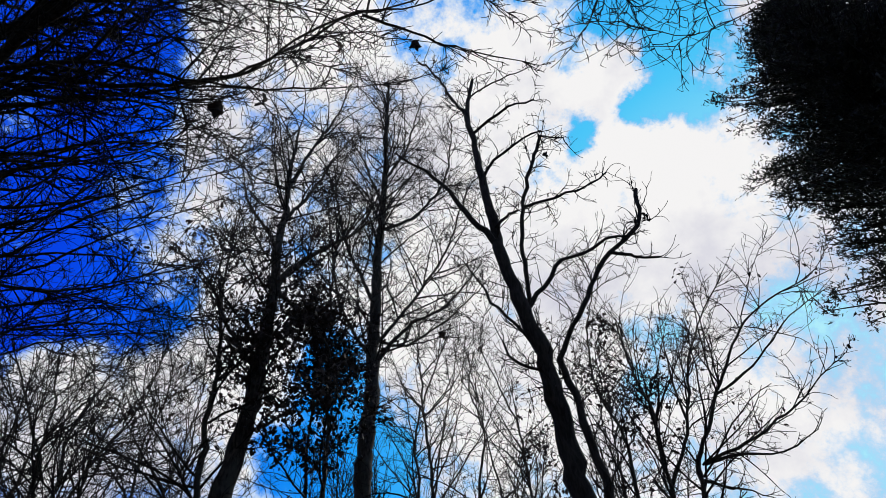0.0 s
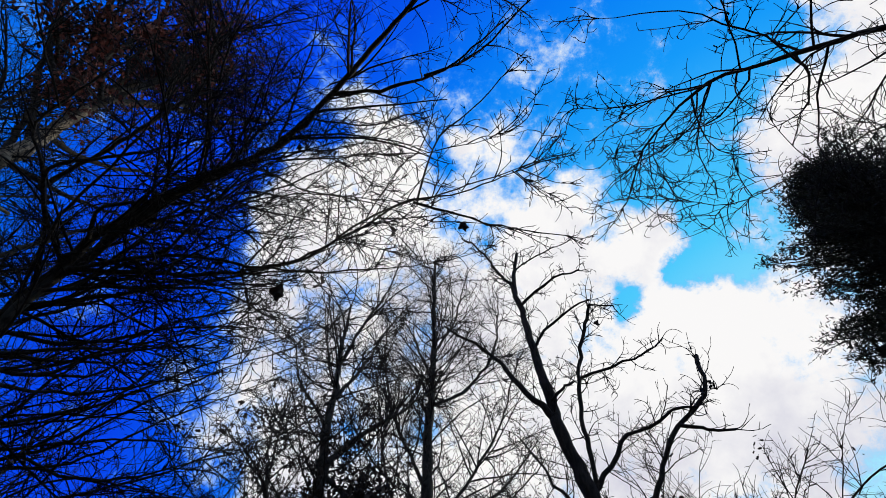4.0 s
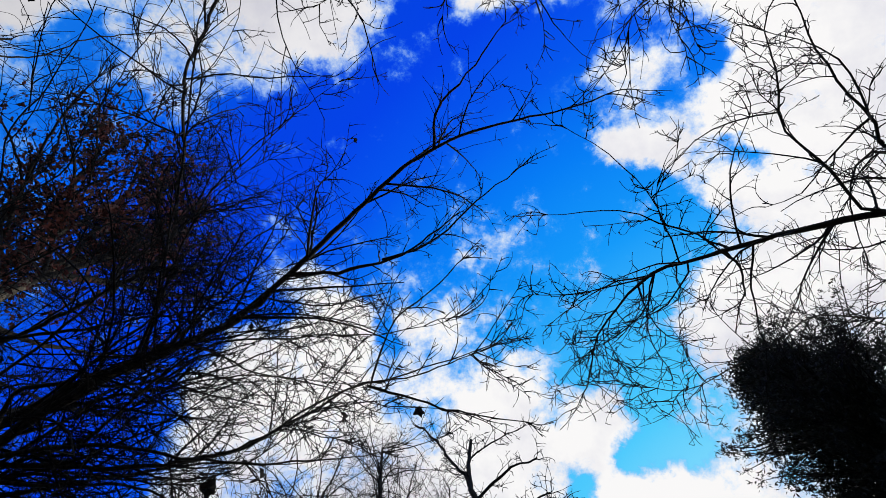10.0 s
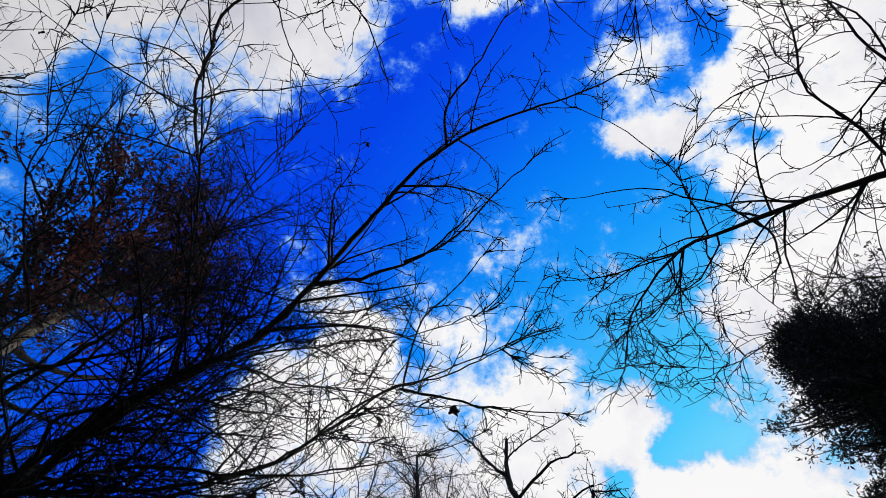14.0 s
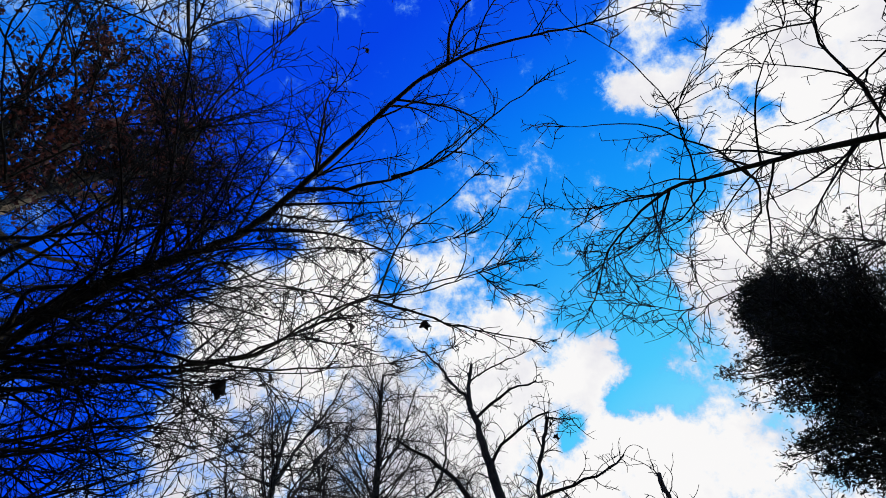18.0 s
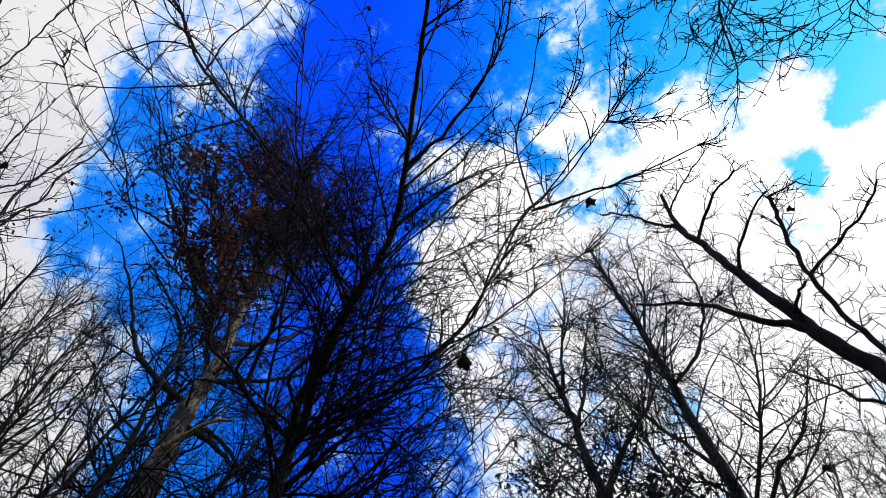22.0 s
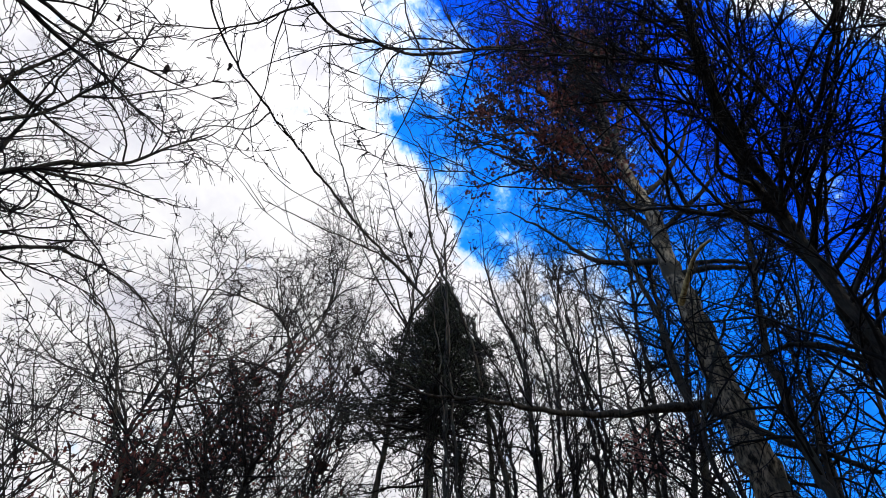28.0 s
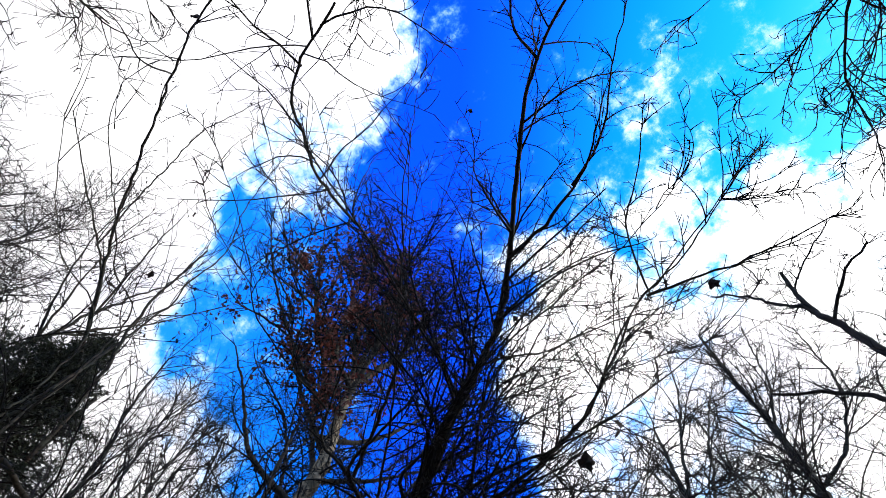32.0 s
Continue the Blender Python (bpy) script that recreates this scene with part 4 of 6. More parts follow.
tree = Tree("bare_shrub", "bare spreading shrub with thin arching stems", "shrub", 14, group="bare shrubs", many=True)
tree.stem(0.068, 0.011, (2.46, 7.62, -0.05), (2.69, 7.54, 4.10), (2.79, 7.50, 5.10), (2.75, 7.52, 5.95), (2.78, 7.50, 6.91))
tree.limb(0.028, 0.008, (2.71, 7.53, 4.24), (3.12, 7.37, 4.90), (3.47, 7.22, 5.76), (3.89, 7.02, 6.48), (4.34, 6.75, 6.98))
tree.stem(0.067, 0.008, (2.07, 7.80, -0.05), (3.00, 7.42, 4.02), (3.29, 7.31, 4.68), (3.66, 7.13, 5.30), (4.12, 6.89, 5.92), (4.59, 6.59, 6.24), (5.14, 6.19, 6.33))
tree.limb(0.027, 0.005, (3.16, 7.36, 4.40), (3.75, 7.09, 4.52), (4.28, 6.79, 4.76), (4.89, 6.38, 5.09))
tree.limb(0.027, 0.005, (3.16, 7.36, 4.40), (3.57, 7.18, 4.39), (4.01, 6.95, 4.27), (4.41, 6.71, 4.40))
tree.limb(0.019, 0.005, (3.17, 7.35, 5.03), (3.23, 7.33, 5.96), (3.45, 7.24, 6.95))
tree.limb(0.021, 0.005, (3.63, 7.15, 5.25), (4.21, 6.83, 5.49), (4.69, 6.52, 5.86), (5.13, 6.19, 6.03))
tree.limb(0.024, 0.005, (3.08, 7.39, 4.21), (3.31, 7.30, 4.07), (3.69, 7.12, 3.82))
tree.stem(0.058, 0.009, (2.09, 8.24, -0.05), (2.41, 8.15, 4.37), (2.51, 8.12, 5.19), (2.32, 8.17, 6.01), (2.43, 8.14, 7.09), (2.83, 8.02, 8.24))
tree.stem(0.051, 0.009, (0.93, 8.93, -0.05), (1.01, 8.92, 4.84), (1.04, 8.92, 5.97), (0.80, 8.94, 6.90), (0.59, 8.95, 7.68))
tree.stem(0.052, 0.009, (-0.48, 8.98, -0.05), (0.22, 8.96, 4.95), (0.44, 8.96, 5.86), (0.27, 8.96, 6.87), (0.48, 8.96, 7.70))
tree.stem(0.052, 0.009, (-0.76, 8.92, -0.05), (-0.75, 8.92, 5.05), (-0.75, 8.92, 6.00), (-0.44, 8.95, 7.07), (-0.04, 8.96, 8.05))
tree.branch_out(d1=4.5, d2=4.6, d3=2.8, most1=1.6, most2=0.8, up=0.18, a0=25, a1=70, wobble=0.24)
tree.leaves(1100, (2.11, 8.12, 5.61), (1.3, 1.6, 1.6), 0.08, DARK_LEAF)
tree.leaves(200, (4.22, 6.83, 5.67), (2.0, 1.5, 1.5), 0.06, DARK_LEAF)

tree = Tree("bare_shrub", "bare shrub with dense thin slanting twigs", "shrub", 15, group="bare shrubs", many=True)
tree.stem(0.055, 0.008, (-4.19, 6.80, -0.05), (-4.95, 6.16, 4.47), (-5.14, 6.00, 5.12), (-5.40, 5.76, 5.72), (-5.67, 5.49, 6.36))
tree.stem(0.055, 0.008, (-4.63, 6.42, -0.05), (-4.82, 6.26, 4.50), (-4.87, 6.22, 5.19), (-4.79, 6.29, 5.86), (-4.64, 6.40, 6.66))
tree.stem(0.046, 0.008, (-5.39, 5.85, -0.05), (-4.69, 6.36, 4.52), (-4.51, 6.49, 5.20), (-4.30, 6.64, 6.00), (-4.25, 6.67, 7.00))
tree.stem(0.046, 0.008, (-4.67, 6.40, -0.05), (-4.99, 6.12, 4.47), (-5.09, 6.04, 5.28), (-5.21, 5.94, 6.06), (-5.34, 5.82, 6.94))
tree.stem(0.049, 0.008, (-4.22, 7.28, -0.05), (-4.41, 7.16, 4.80), (-4.46, 7.13, 5.50), (-4.35, 7.20, 6.15), (-4.37, 7.18, 6.95))
tree.stem(0.051, 0.008, (-5.32, 6.11, -0.05), (-5.24, 6.17, 4.52), (-5.23, 6.19, 5.07), (-5.02, 6.36, 5.76), (-4.63, 6.65, 6.53))
tree.stem(0.052, 0.008, (-4.47, 6.77, -0.05), (-4.71, 6.59, 4.62), (-4.76, 6.56, 5.19), (-4.56, 6.70, 5.72), (-3.99, 7.07, 6.31))
tree.stem(0.046, 0.008, (-5.34, 5.82, -0.05), (-5.34, 5.82, 4.39), (-5.34, 5.82, 4.91), (-5.24, 5.91, 5.46), (-4.92, 6.18, 6.17))
tree.branch_out(d1=5, d2=5, d3=2.6, most1=1.8, most2=0.9, up=0.0, a0=20, a1=70, wobble=0.24)

# ---------------------------------------------------------------- the large trees beside the path
oak = Tree("oak_tree", "large oak with grey furrowed trunk and dry brown leaves", "tree", 16, OAK_BARK, TWIG)
oak.stem(0.354, 0.086, (-7.71, 2.04, -0.05), (-7.41, 1.75, 4.96), (-7.26, 1.60, 6.43), (-7.13, 1.60, 7.89), (-7.06, 1.50, 9.20), (-6.96, 1.52, 10.97), (-6.90, 1.27, 13.90))
oak.limb(0.079, 0.032, (-6.91, 1.30, 13.54), (-6.96, 0.85, 15.82), (-6.88, 0.02, 17.89), (-6.54, -1.57, 19.51))
oak.limb(0.079, 0.033, (-6.91, 1.30, 13.54), (-6.68, 1.97, 15.63), (-6.14, 2.87, 17.73), (-5.40, 3.77, 20.69))
oak.limb(0.066, 0.018, (-6.89, 1.36, 13.73), (-7.02, 0.28, 14.17), (-6.73, -1.16, 16.67), (-6.33, -2.25, 16.52))
oak.limb(0.057, 0.024, (-6.94, 0.96, 15.26), (-6.89, 0.21, 20.28), (-6.32, -0.80, 22.81))
oak.limb(0.079, 0.024, (-6.91, 1.30, 13.54), (-6.81, 1.24, 16.51), (-6.52, 1.55, 21.01), (-5.70, 2.00, 22.92))
oak.limb(0.047, 0.012, (-6.28, 2.64, 17.21), (-5.61, 3.77, 16.33), (-5.03, 4.27, 14.86))
oak.limb(0.067, 0.013, (-6.93, 1.39, 12.47), (-7.21, 0.06, 13.18), (-7.06, -1.18, 15.20), (-6.64, -2.57, 15.76))
oak.limb(0.077, 0.015, (-6.96, 1.51, 11.03), (-7.32, 0.65, 12.52), (-7.31, -0.61, 14.29), (-7.05, -2.00, 13.59))
oak.limb(0.071, 0.014, (-7.04, 1.51, 9.60), (-7.33, 0.42, 10.24), (-7.33, -0.41, 11.42), (-7.22, -1.28, 12.47))
oak.limb(0.069, 0.012, (-7.06, 1.51, 9.24), (-6.71, 2.12, 8.84), (-6.28, 2.52, 8.27), (-5.79, 2.90, 7.94))
oak.limb(0.062, 0.016, (-7.05, 1.30, 11.39), (-6.87, 2.05, 12.05), (-6.47, 2.88, 13.14), (-5.94, 3.67, 14.86))
oak.limb(0.063, 0.014, (-7.00, 1.51, 10.32), (-6.94, 1.87, 10.59), (-6.56, 2.69, 11.04), (-6.05, 3.49, 11.73))
oak.limb(0.043, 0.013, (-6.80, 2.16, 10.75), (-3.63, 1.05, 10.47), (-2.81, -0.15, 9.96), (-2.26, -1.25, 9.14), (-1.97, -1.61, 8.79), (-1.29, -2.11, 8.04), (-0.25, -1.96, 7.20))
oak.limb(0.014, 0.003, (-1.00, -2.07, 7.81), (-0.90, -2.65, 7.33), (-0.71, -3.08, 7.09), (-0.48, -3.43, 6.86))
oak.limb(0.082, 0.009, (-7.23, 1.60, 6.74), (-7.05, 0.07, 6.62), (-6.64, -1.03, 6.63), (-6.27, -1.75, 6.60), (-5.80, -2.42, 6.52), (-5.23, -3.04, 6.72))
oak.limb(0.065, 0.026, (-7.18, 1.20, 6.71), (-7.05, 1.79, 6.07), (-6.69, 2.35, 5.41), (-6.52, 2.56, 5.13))
oak.limb(0.068, 0.014, (-7.08, 1.53, 8.88), (-7.22, 2.08, 9.62), (-7.03, 2.63, 9.15), (-6.90, 2.96, 8.56))
oak.limb(0.069, 0.016, (-7.00, 1.51, 10.32), (-7.45, 1.00, 12.41), (-7.49, 0.68, 13.40), (-7.52, -0.03, 14.15))
oak.limb(0.052, 0.018, (-7.03, 0.91, 12.73), (-6.52, 0.44, 14.22), (-6.06, -0.16, 17.47), (-5.59, -0.61, 22.88))
oak.limb(0.043, 0.014, (-6.95, 0.83, 12.97), (-6.33, -0.49, 14.37), (-5.84, -1.28, 15.92), (-5.25, -2.10, 17.42))
oak.limb(0.073, 0.016, (-6.92, 1.36, 12.82), (-6.23, 1.27, 14.37), (-5.76, 1.43, 16.33), (-5.19, 1.76, 19.90))
oak.limb(0.047, 0.012, (-7.13, 0.42, 12.99), (-6.40, -0.98, 13.30), (-5.84, -1.89, 13.76), (-5.22, -2.63, 14.26))
oak.limb(0.059, 0.019, (-7.17, 1.07, 6.70), (-7.21, 1.06, 8.28), (-7.18, 0.96, 9.44), (-7.15, 0.77, 11.51), (-7.11, 0.77, 13.58))
oak.limb(0.042, 0.011, (-6.78, 0.68, 13.45), (-6.30, -0.32, 14.72), (-5.55, -1.80, 14.36), (-5.13, -2.31, 13.38))
oak.limb(0.043, 0.017, (-6.86, 0.76, 13.21), (-6.27, 0.12, 15.84), (-5.80, -0.68, 19.99), (-5.27, -1.94, 21.11))
oak.limb(0.058, 0.018, (-6.69, 1.33, 13.34), (-6.06, 1.18, 16.53), (-5.64, 1.20, 20.93), (-4.98, 1.02, 22.98))
oak.limb(0.059, 0.010, (-6.77, 1.34, 13.17), (-6.17, -0.67, 14.10), (-5.52, -1.82, 12.62))
oak.limb(0.057, 0.016, (-6.61, 1.32, 13.51), (-6.04, 1.96, 15.23), (-5.54, 2.21, 17.95), (-5.15, 2.51, 20.50))
oak.snag((-6.50, 1.32, 7.96), (-6.01, 1.57, 8.24), (-5.81, 1.71, 8.32), (-5.67, 1.88, 8.33))
oak.branch_out(d1=2.8, d2=3.6, d3=2.0, most1=2.0, most2=0.9, a0=28, a1=78, up=0.12, wobble=0.28)
oak.leaves(2600, (-6.94, 0.15, 17.13), (3.0, 3.0, 2.7), 0.135, DRY_LEAF, clump=0.26, label="clusters of dry reddish brown oak leaves")
oak.leaves(1000, (-6.45, 2.05, 16.61), (2.1, 2.2, 1.9), 0.135, DRY_LEAF, clump=0.26)
oak.leaves(3800, (-6.18, -0.26, 16.68), (2.5, 2.5, 2.3), 0.135, DRY_LEAF, clump=0.26)
oak.leaves(1300, (-6.28, 0.99, 13.37), (1.6, 1.6, 1.6), 0.135, DRY_LEAF, clump=0.26)
oak.leaves(600, (-7.04, -1.16, 14.23), (1.6, 1.6, 1.5), 0.13, DRY_LEAF, clump=0.3)

stems = Tree("bare_tree", "leaning many-stemmed dark tree with long overhanging branches", "tree", 17, fine=0.0066)
stems.stem(0.177, 0.016, (-6.70, 3.16, -0.05), (-5.75, 2.83, 5.82), (-5.32, 2.68, 6.51), (-4.94, 2.49, 7.04), (-4.27, 2.17, 7.77), (-3.38, 1.92, 8.43), (-2.41, 1.81, 8.91), (-1.51, 1.34, 9.29), (-1.02, 1.04, 9.44))
stems.stem(0.101, 0.028, (-5.71, 2.86, -0.05), (-4.79, 2.47, 6.69), (-4.28, 2.25, 7.23), (-3.41, 1.92, 7.92), (-2.08, 1.64, 8.57), (-1.30, 1.19, 8.85), (-0.48, 0.58, 9.03), (0.34, 0.01, 9.06))
stems.limb(0.027, 0.007, (0.34, 0.01, 9.06), (0.74, -0.18, 8.92), (1.43, -0.36, 8.62), (2.18, -0.44, 8.18), (2.77, -0.57, 7.70))
stems.limb(0.021, 0.006, (0.78, -0.20, 8.90), (0.84, -0.60, 8.72), (1.18, -0.99, 8.53), (1.70, -1.52, 8.16))
stems.limb(0.032, 0.007, (-1.30, 1.19, 8.85), (-0.48, 1.21, 8.68), (0.23, 1.04, 8.44), (0.88, 0.60, 8.10))
stems.limb(0.018, 0.005, (-0.09, 1.11, 8.55), (0.47, 0.97, 8.37), (1.02, 0.58, 8.22), (1.73, 0.09, 7.91))
stems.limb(0.032, 0.005, (-4.36, 2.28, 7.14), (-3.07, 2.72, 7.37), (-2.41, 2.85, 7.51), (-1.65, 2.78, 7.69), (-0.58, 2.46, 7.86), (0.09, 2.40, 7.82), (1.08, 2.14, 7.65))
stems.limb(0.019, 0.005, (-0.47, 2.45, 7.85), (0.18, 2.63, 7.46), (0.53, 2.73, 7.36), (1.24, 2.86, 7.10))
stems.limb(0.014, 0.005, (-0.43, 2.47, 7.83), (-0.10, 1.73, 7.66), (0.37, 1.38, 7.66), (0.88, 1.03, 7.61))
stems.limb(0.020, 0.004, (-2.57, 2.82, 7.48), (-1.67, 2.65, 7.31), (-1.21, 2.47, 7.43), (-0.55, 2.30, 7.51), (0.17, 2.21, 7.48), (0.82, 2.07, 7.39), (1.20, 1.97, 7.30))
stems.limb(0.030, 0.004, (-4.36, 2.28, 7.14), (-3.44, 2.34, 7.26), (-2.31, 2.76, 7.35), (-1.14, 3.00, 7.33), (-0.15, 3.01, 7.22))
stems.limb(0.020, 0.003, (-3.38, 2.36, 7.27), (-2.21, 1.66, 7.61), (-1.67, 1.63, 7.70), (-0.43, 1.79, 7.67), (0.54, 1.72, 7.53), (0.79, 1.66, 7.48))
stems.limb(0.014, 0.003, (-2.62, 1.91, 7.49), (-2.06, 1.72, 7.68), (-1.67, 1.99, 7.60), (-1.09, 2.17, 7.52), (-0.33, 2.44, 7.30), (0.65, 2.58, 6.94))
stems.limb(0.023, 0.003, (-3.18, 1.89, 8.53), (-2.34, 0.32, 8.83), (-1.63, -0.39, 9.01), (-0.94, -0.84, 9.08), (-0.26, -1.21, 9.07))
stems.limb(0.027, 0.003, (-4.59, 2.38, 6.91), (-3.62, 2.68, 7.20), (-2.85, 2.98, 7.28), (-2.05, 3.58, 7.03), (-1.56, 3.93, 6.78))
stems.limb(0.021, 0.003, (-4.33, 2.46, 6.99), (-3.45, 2.10, 7.63), (-2.89, 1.95, 7.87), (-1.71, 1.80, 8.16), (-0.72, 1.89, 8.17))
stems.limb(0.025, 0.004, (-5.02, 2.53, 6.93), (-3.74, 2.45, 7.56), (-2.76, 2.20, 8.01), (-1.75, 2.24, 8.21), (-0.83, 2.51, 8.17))
stems.limb(0.023, 0.004, (-4.12, 2.19, 7.36), (-3.30, 1.63, 8.01), (-2.52, 1.18, 8.35), (-1.40, 0.54, 8.61), (-0.57, -0.03, 8.64))
stems.limb(0.023, 0.004, (-3.86, 2.09, 7.56), (-2.76, 1.80, 8.11), (-2.01, 1.69, 8.32), (-1.20, 1.81, 8.40), (-0.61, 1.61, 8.46))
stems.limb(0.032, 0.003, (-5.20, 2.62, 6.68), (-4.38, 3.05, 6.77), (-3.49, 3.13, 6.96), (-2.70, 3.29, 6.98), (-2.13, 3.45, 6.90))
stems.limb(0.018, 0.003, (-4.15, 3.07, 6.82), (-3.57, 3.39, 6.93), (-2.70, 3.49, 7.06), (-2.26, 3.77, 6.88))
stems.limb(0.032, 0.004, (-4.42, 2.24, 7.61), (-3.99, 1.79, 7.74), (-3.07, 2.07, 8.00), (-2.47, 2.08, 8.15), (-1.73, 2.35, 8.18))
stems.limb(0.032, 0.004, (-4.62, 2.34, 7.38), (-4.49, 1.30, 7.65), (-3.79, 1.33, 7.97), (-2.97, 1.35, 8.26), (-2.02, 1.35, 8.48), (-1.18, 0.99, 8.62))
stems.limb(0.023, 0.005, (-4.49, 1.32, 7.65), (-4.53, 0.81, 7.95), (-3.98, 0.54, 8.18), (-3.18, 0.23, 8.42), (-2.57, 0.24, 8.55))
stems.limb(0.025, 0.004, (-5.02, 2.53, 6.93), (-4.44, 1.80, 7.42), (-3.64, 1.26, 8.00), (-2.81, 0.58, 8.42), (-1.69, -0.23, 8.71), (-0.85, -0.84, 8.75))
stems.limb(0.039, 0.005, (-5.02, 2.53, 6.93), (-4.22, 2.92, 7.57), (-3.27, 3.11, 8.01), (-2.14, 3.22, 8.38), (-1.26, 3.07, 8.63))
stems.limb(0.017, 0.005, (-3.03, 3.14, 8.09), (-2.19, 3.24, 8.10), (-1.67, 3.36, 8.06), (-1.24, 3.38, 8.03))
stems.limb(0.030, 0.005, (-4.20, 2.15, 7.82), (-3.07, 2.31, 8.47), (-2.09, 2.23, 8.80), (-1.14, 2.06, 9.01))
stems.limb(0.030, 0.005, (-2.90, 1.86, 8.67), (-2.24, 1.42, 9.02), (-1.79, 1.10, 9.14), (-1.33, 0.72, 9.22))
stems.limb(0.034, 0.006, (-5.37, 2.70, 6.43), (-4.76, 3.18, 6.76), (-4.32, 3.48, 6.96), (-3.99, 3.69, 7.09))
stems.limb(0.058, 0.008, (-5.70, 2.81, 5.89), (-5.74, 2.21, 6.29), (-5.89, 1.89, 6.35), (-6.00, 1.40, 6.50))
stems.limb(0.026, 0.008, (-5.13, 2.66, 6.69), (-4.45, 2.84, 7.44), (-3.79, 3.02, 7.80), (-3.19, 3.25, 8.02))
stems.limb(0.030, 0.004, (-5.84, 2.86, 5.28), (-4.61, 3.49, 5.61), (-3.81, 3.54, 6.01), (-3.18, 3.50, 6.31), (-2.56, 3.47, 6.53), (-2.03, 3.47, 6.64))
stems.limb(0.018, 0.004, (-4.62, 3.48, 5.61), (-4.05, 3.89, 5.55), (-3.39, 4.07, 5.72), (-2.69, 4.14, 5.92), (-2.15, 4.12, 6.07))
stems.limb(0.028, 0.004, (-4.89, 2.51, 5.99), (-4.50, 2.94, 6.13), (-3.91, 3.03, 6.42), (-3.24, 3.15, 6.65), (-2.69, 3.15, 6.85), (-2.35, 3.18, 6.93))
stems.limb(0.018, 0.004, (-4.53, 3.49, 5.65), (-3.91, 3.45, 6.11), (-3.48, 3.31, 6.41), (-2.92, 3.18, 6.73), (-2.50, 3.08, 6.92))
stems.limb(0.025, 0.004, (-5.99, 2.91, 4.34), (-4.66, 4.00, 5.05), (-4.08, 4.09, 5.35), (-3.53, 4.23, 5.53), (-2.93, 4.50, 5.53))
stems.limb(0.019, 0.004, (-4.50, 2.94, 6.13), (-3.96, 3.13, 6.27), (-3.42, 2.96, 6.61), (-2.90, 2.79, 6.87))
stems.limb(0.014, 0.010, (-2.85, 1.83, 8.07), (-2.59, 0.67, 8.33), (-2.25, -0.20, 8.37), (-2.04, -0.76, 8.32), (-1.92, -1.17, 8.24), (-1.74, -1.57, 8.14))
stems.limb(0.015, 0.004, (-4.25, 0.68, 8.07), (-3.86, -0.75, 8.08), (-3.35, -1.31, 8.13), (-2.87, -1.79, 8.11), (-2.45, -2.30, 7.98))
stems.limb(0.011, 0.004, (-4.03, -0.12, 8.08), (-3.48, -0.43, 8.32), (-2.92, -1.13, 8.36), (-2.34, -1.70, 8.33), (-1.81, -2.23, 8.22))
stems.limb(0.008, 0.004, (-3.56, -1.08, 8.11), (-3.17, -1.89, 7.98), (-2.73, -2.27, 7.88))
stems.limb(0.007, 0.004, (-3.15, -0.84, 8.34), (-2.09, -1.18, 8.64), (-1.41, -1.82, 8.53), (-1.18, -2.31, 8.34))
stems.limb(0.029, 0.007, (-4.78, 2.65, 7.12), (-4.26, 2.75, 7.60), (-3.88, 2.89, 7.75), (-3.50, 3.04, 7.87), (-2.88, 3.20, 8.05))
stems.limb(0.026, 0.007, (-4.61, 2.22, 7.41), (-4.14, 2.33, 7.87), (-3.56, 2.31, 8.17), (-2.77, 2.47, 8.40))
stems.limb(0.023, 0.007, (-5.18, 3.19, 5.46), (-5.11, 3.44, 6.21), (-4.71, 3.35, 6.70), (-4.08, 3.35, 7.24), (-3.60, 3.38, 7.55), (-2.97, 3.51, 7.83))
stems.limb(0.027, 0.006, (-4.93, 2.53, 5.66), (-4.38, 3.08, 6.03), (-3.71, 3.38, 6.26), (-2.90, 3.58, 6.54))
stems.limb(0.021, 0.006, (-5.09, 3.24, 5.48), (-4.34, 3.51, 5.71), (-3.72, 3.81, 5.91), (-2.89, 4.22, 6.01))
stems.limb(0.015, 0.006, (-5.02, 3.70, 4.86), (-4.44, 3.74, 5.41), (-3.78, 4.07, 5.61), (-3.03, 4.53, 5.58))
stems.limb(0.027, 0.006, (-4.89, 2.51, 5.99), (-4.25, 2.81, 6.31), (-3.50, 3.07, 6.61), (-2.70, 3.17, 6.92))
stems.limb(0.012, 0.006, (-4.98, 3.71, 4.90), (-4.34, 4.03, 5.14), (-3.52, 4.41, 5.31))
stems.limb(0.034, 0.005, (-5.85, 2.86, 5.25), (-5.16, 3.28, 5.85), (-4.36, 3.65, 6.42), (-3.29, 3.82, 7.10), (-2.30, 3.88, 7.55))
stems.limb(0.030, 0.005, (-5.91, 2.89, 4.87), (-5.05, 3.47, 5.47), (-4.42, 3.88, 5.83), (-3.55, 4.03, 6.47), (-2.65, 4.12, 6.96))
stems.limb(0.030, 0.005, (-5.97, 2.91, 4.53), (-4.92, 3.59, 5.13), (-4.19, 4.06, 5.55), (-3.36, 4.36, 6.01), (-2.36, 4.58, 6.44))
stems.limb(0.028, 0.005, (-5.77, 2.84, 5.72), (-5.23, 2.96, 6.32), (-4.62, 3.24, 6.76), (-3.63, 3.37, 7.44), (-2.70, 3.57, 7.82))
stems.limb(0.026, 0.005, (-6.01, 2.92, 4.26), (-4.93, 3.84, 4.86), (-4.20, 4.23, 5.35), (-3.39, 4.67, 5.66), (-2.61, 4.94, 5.91))
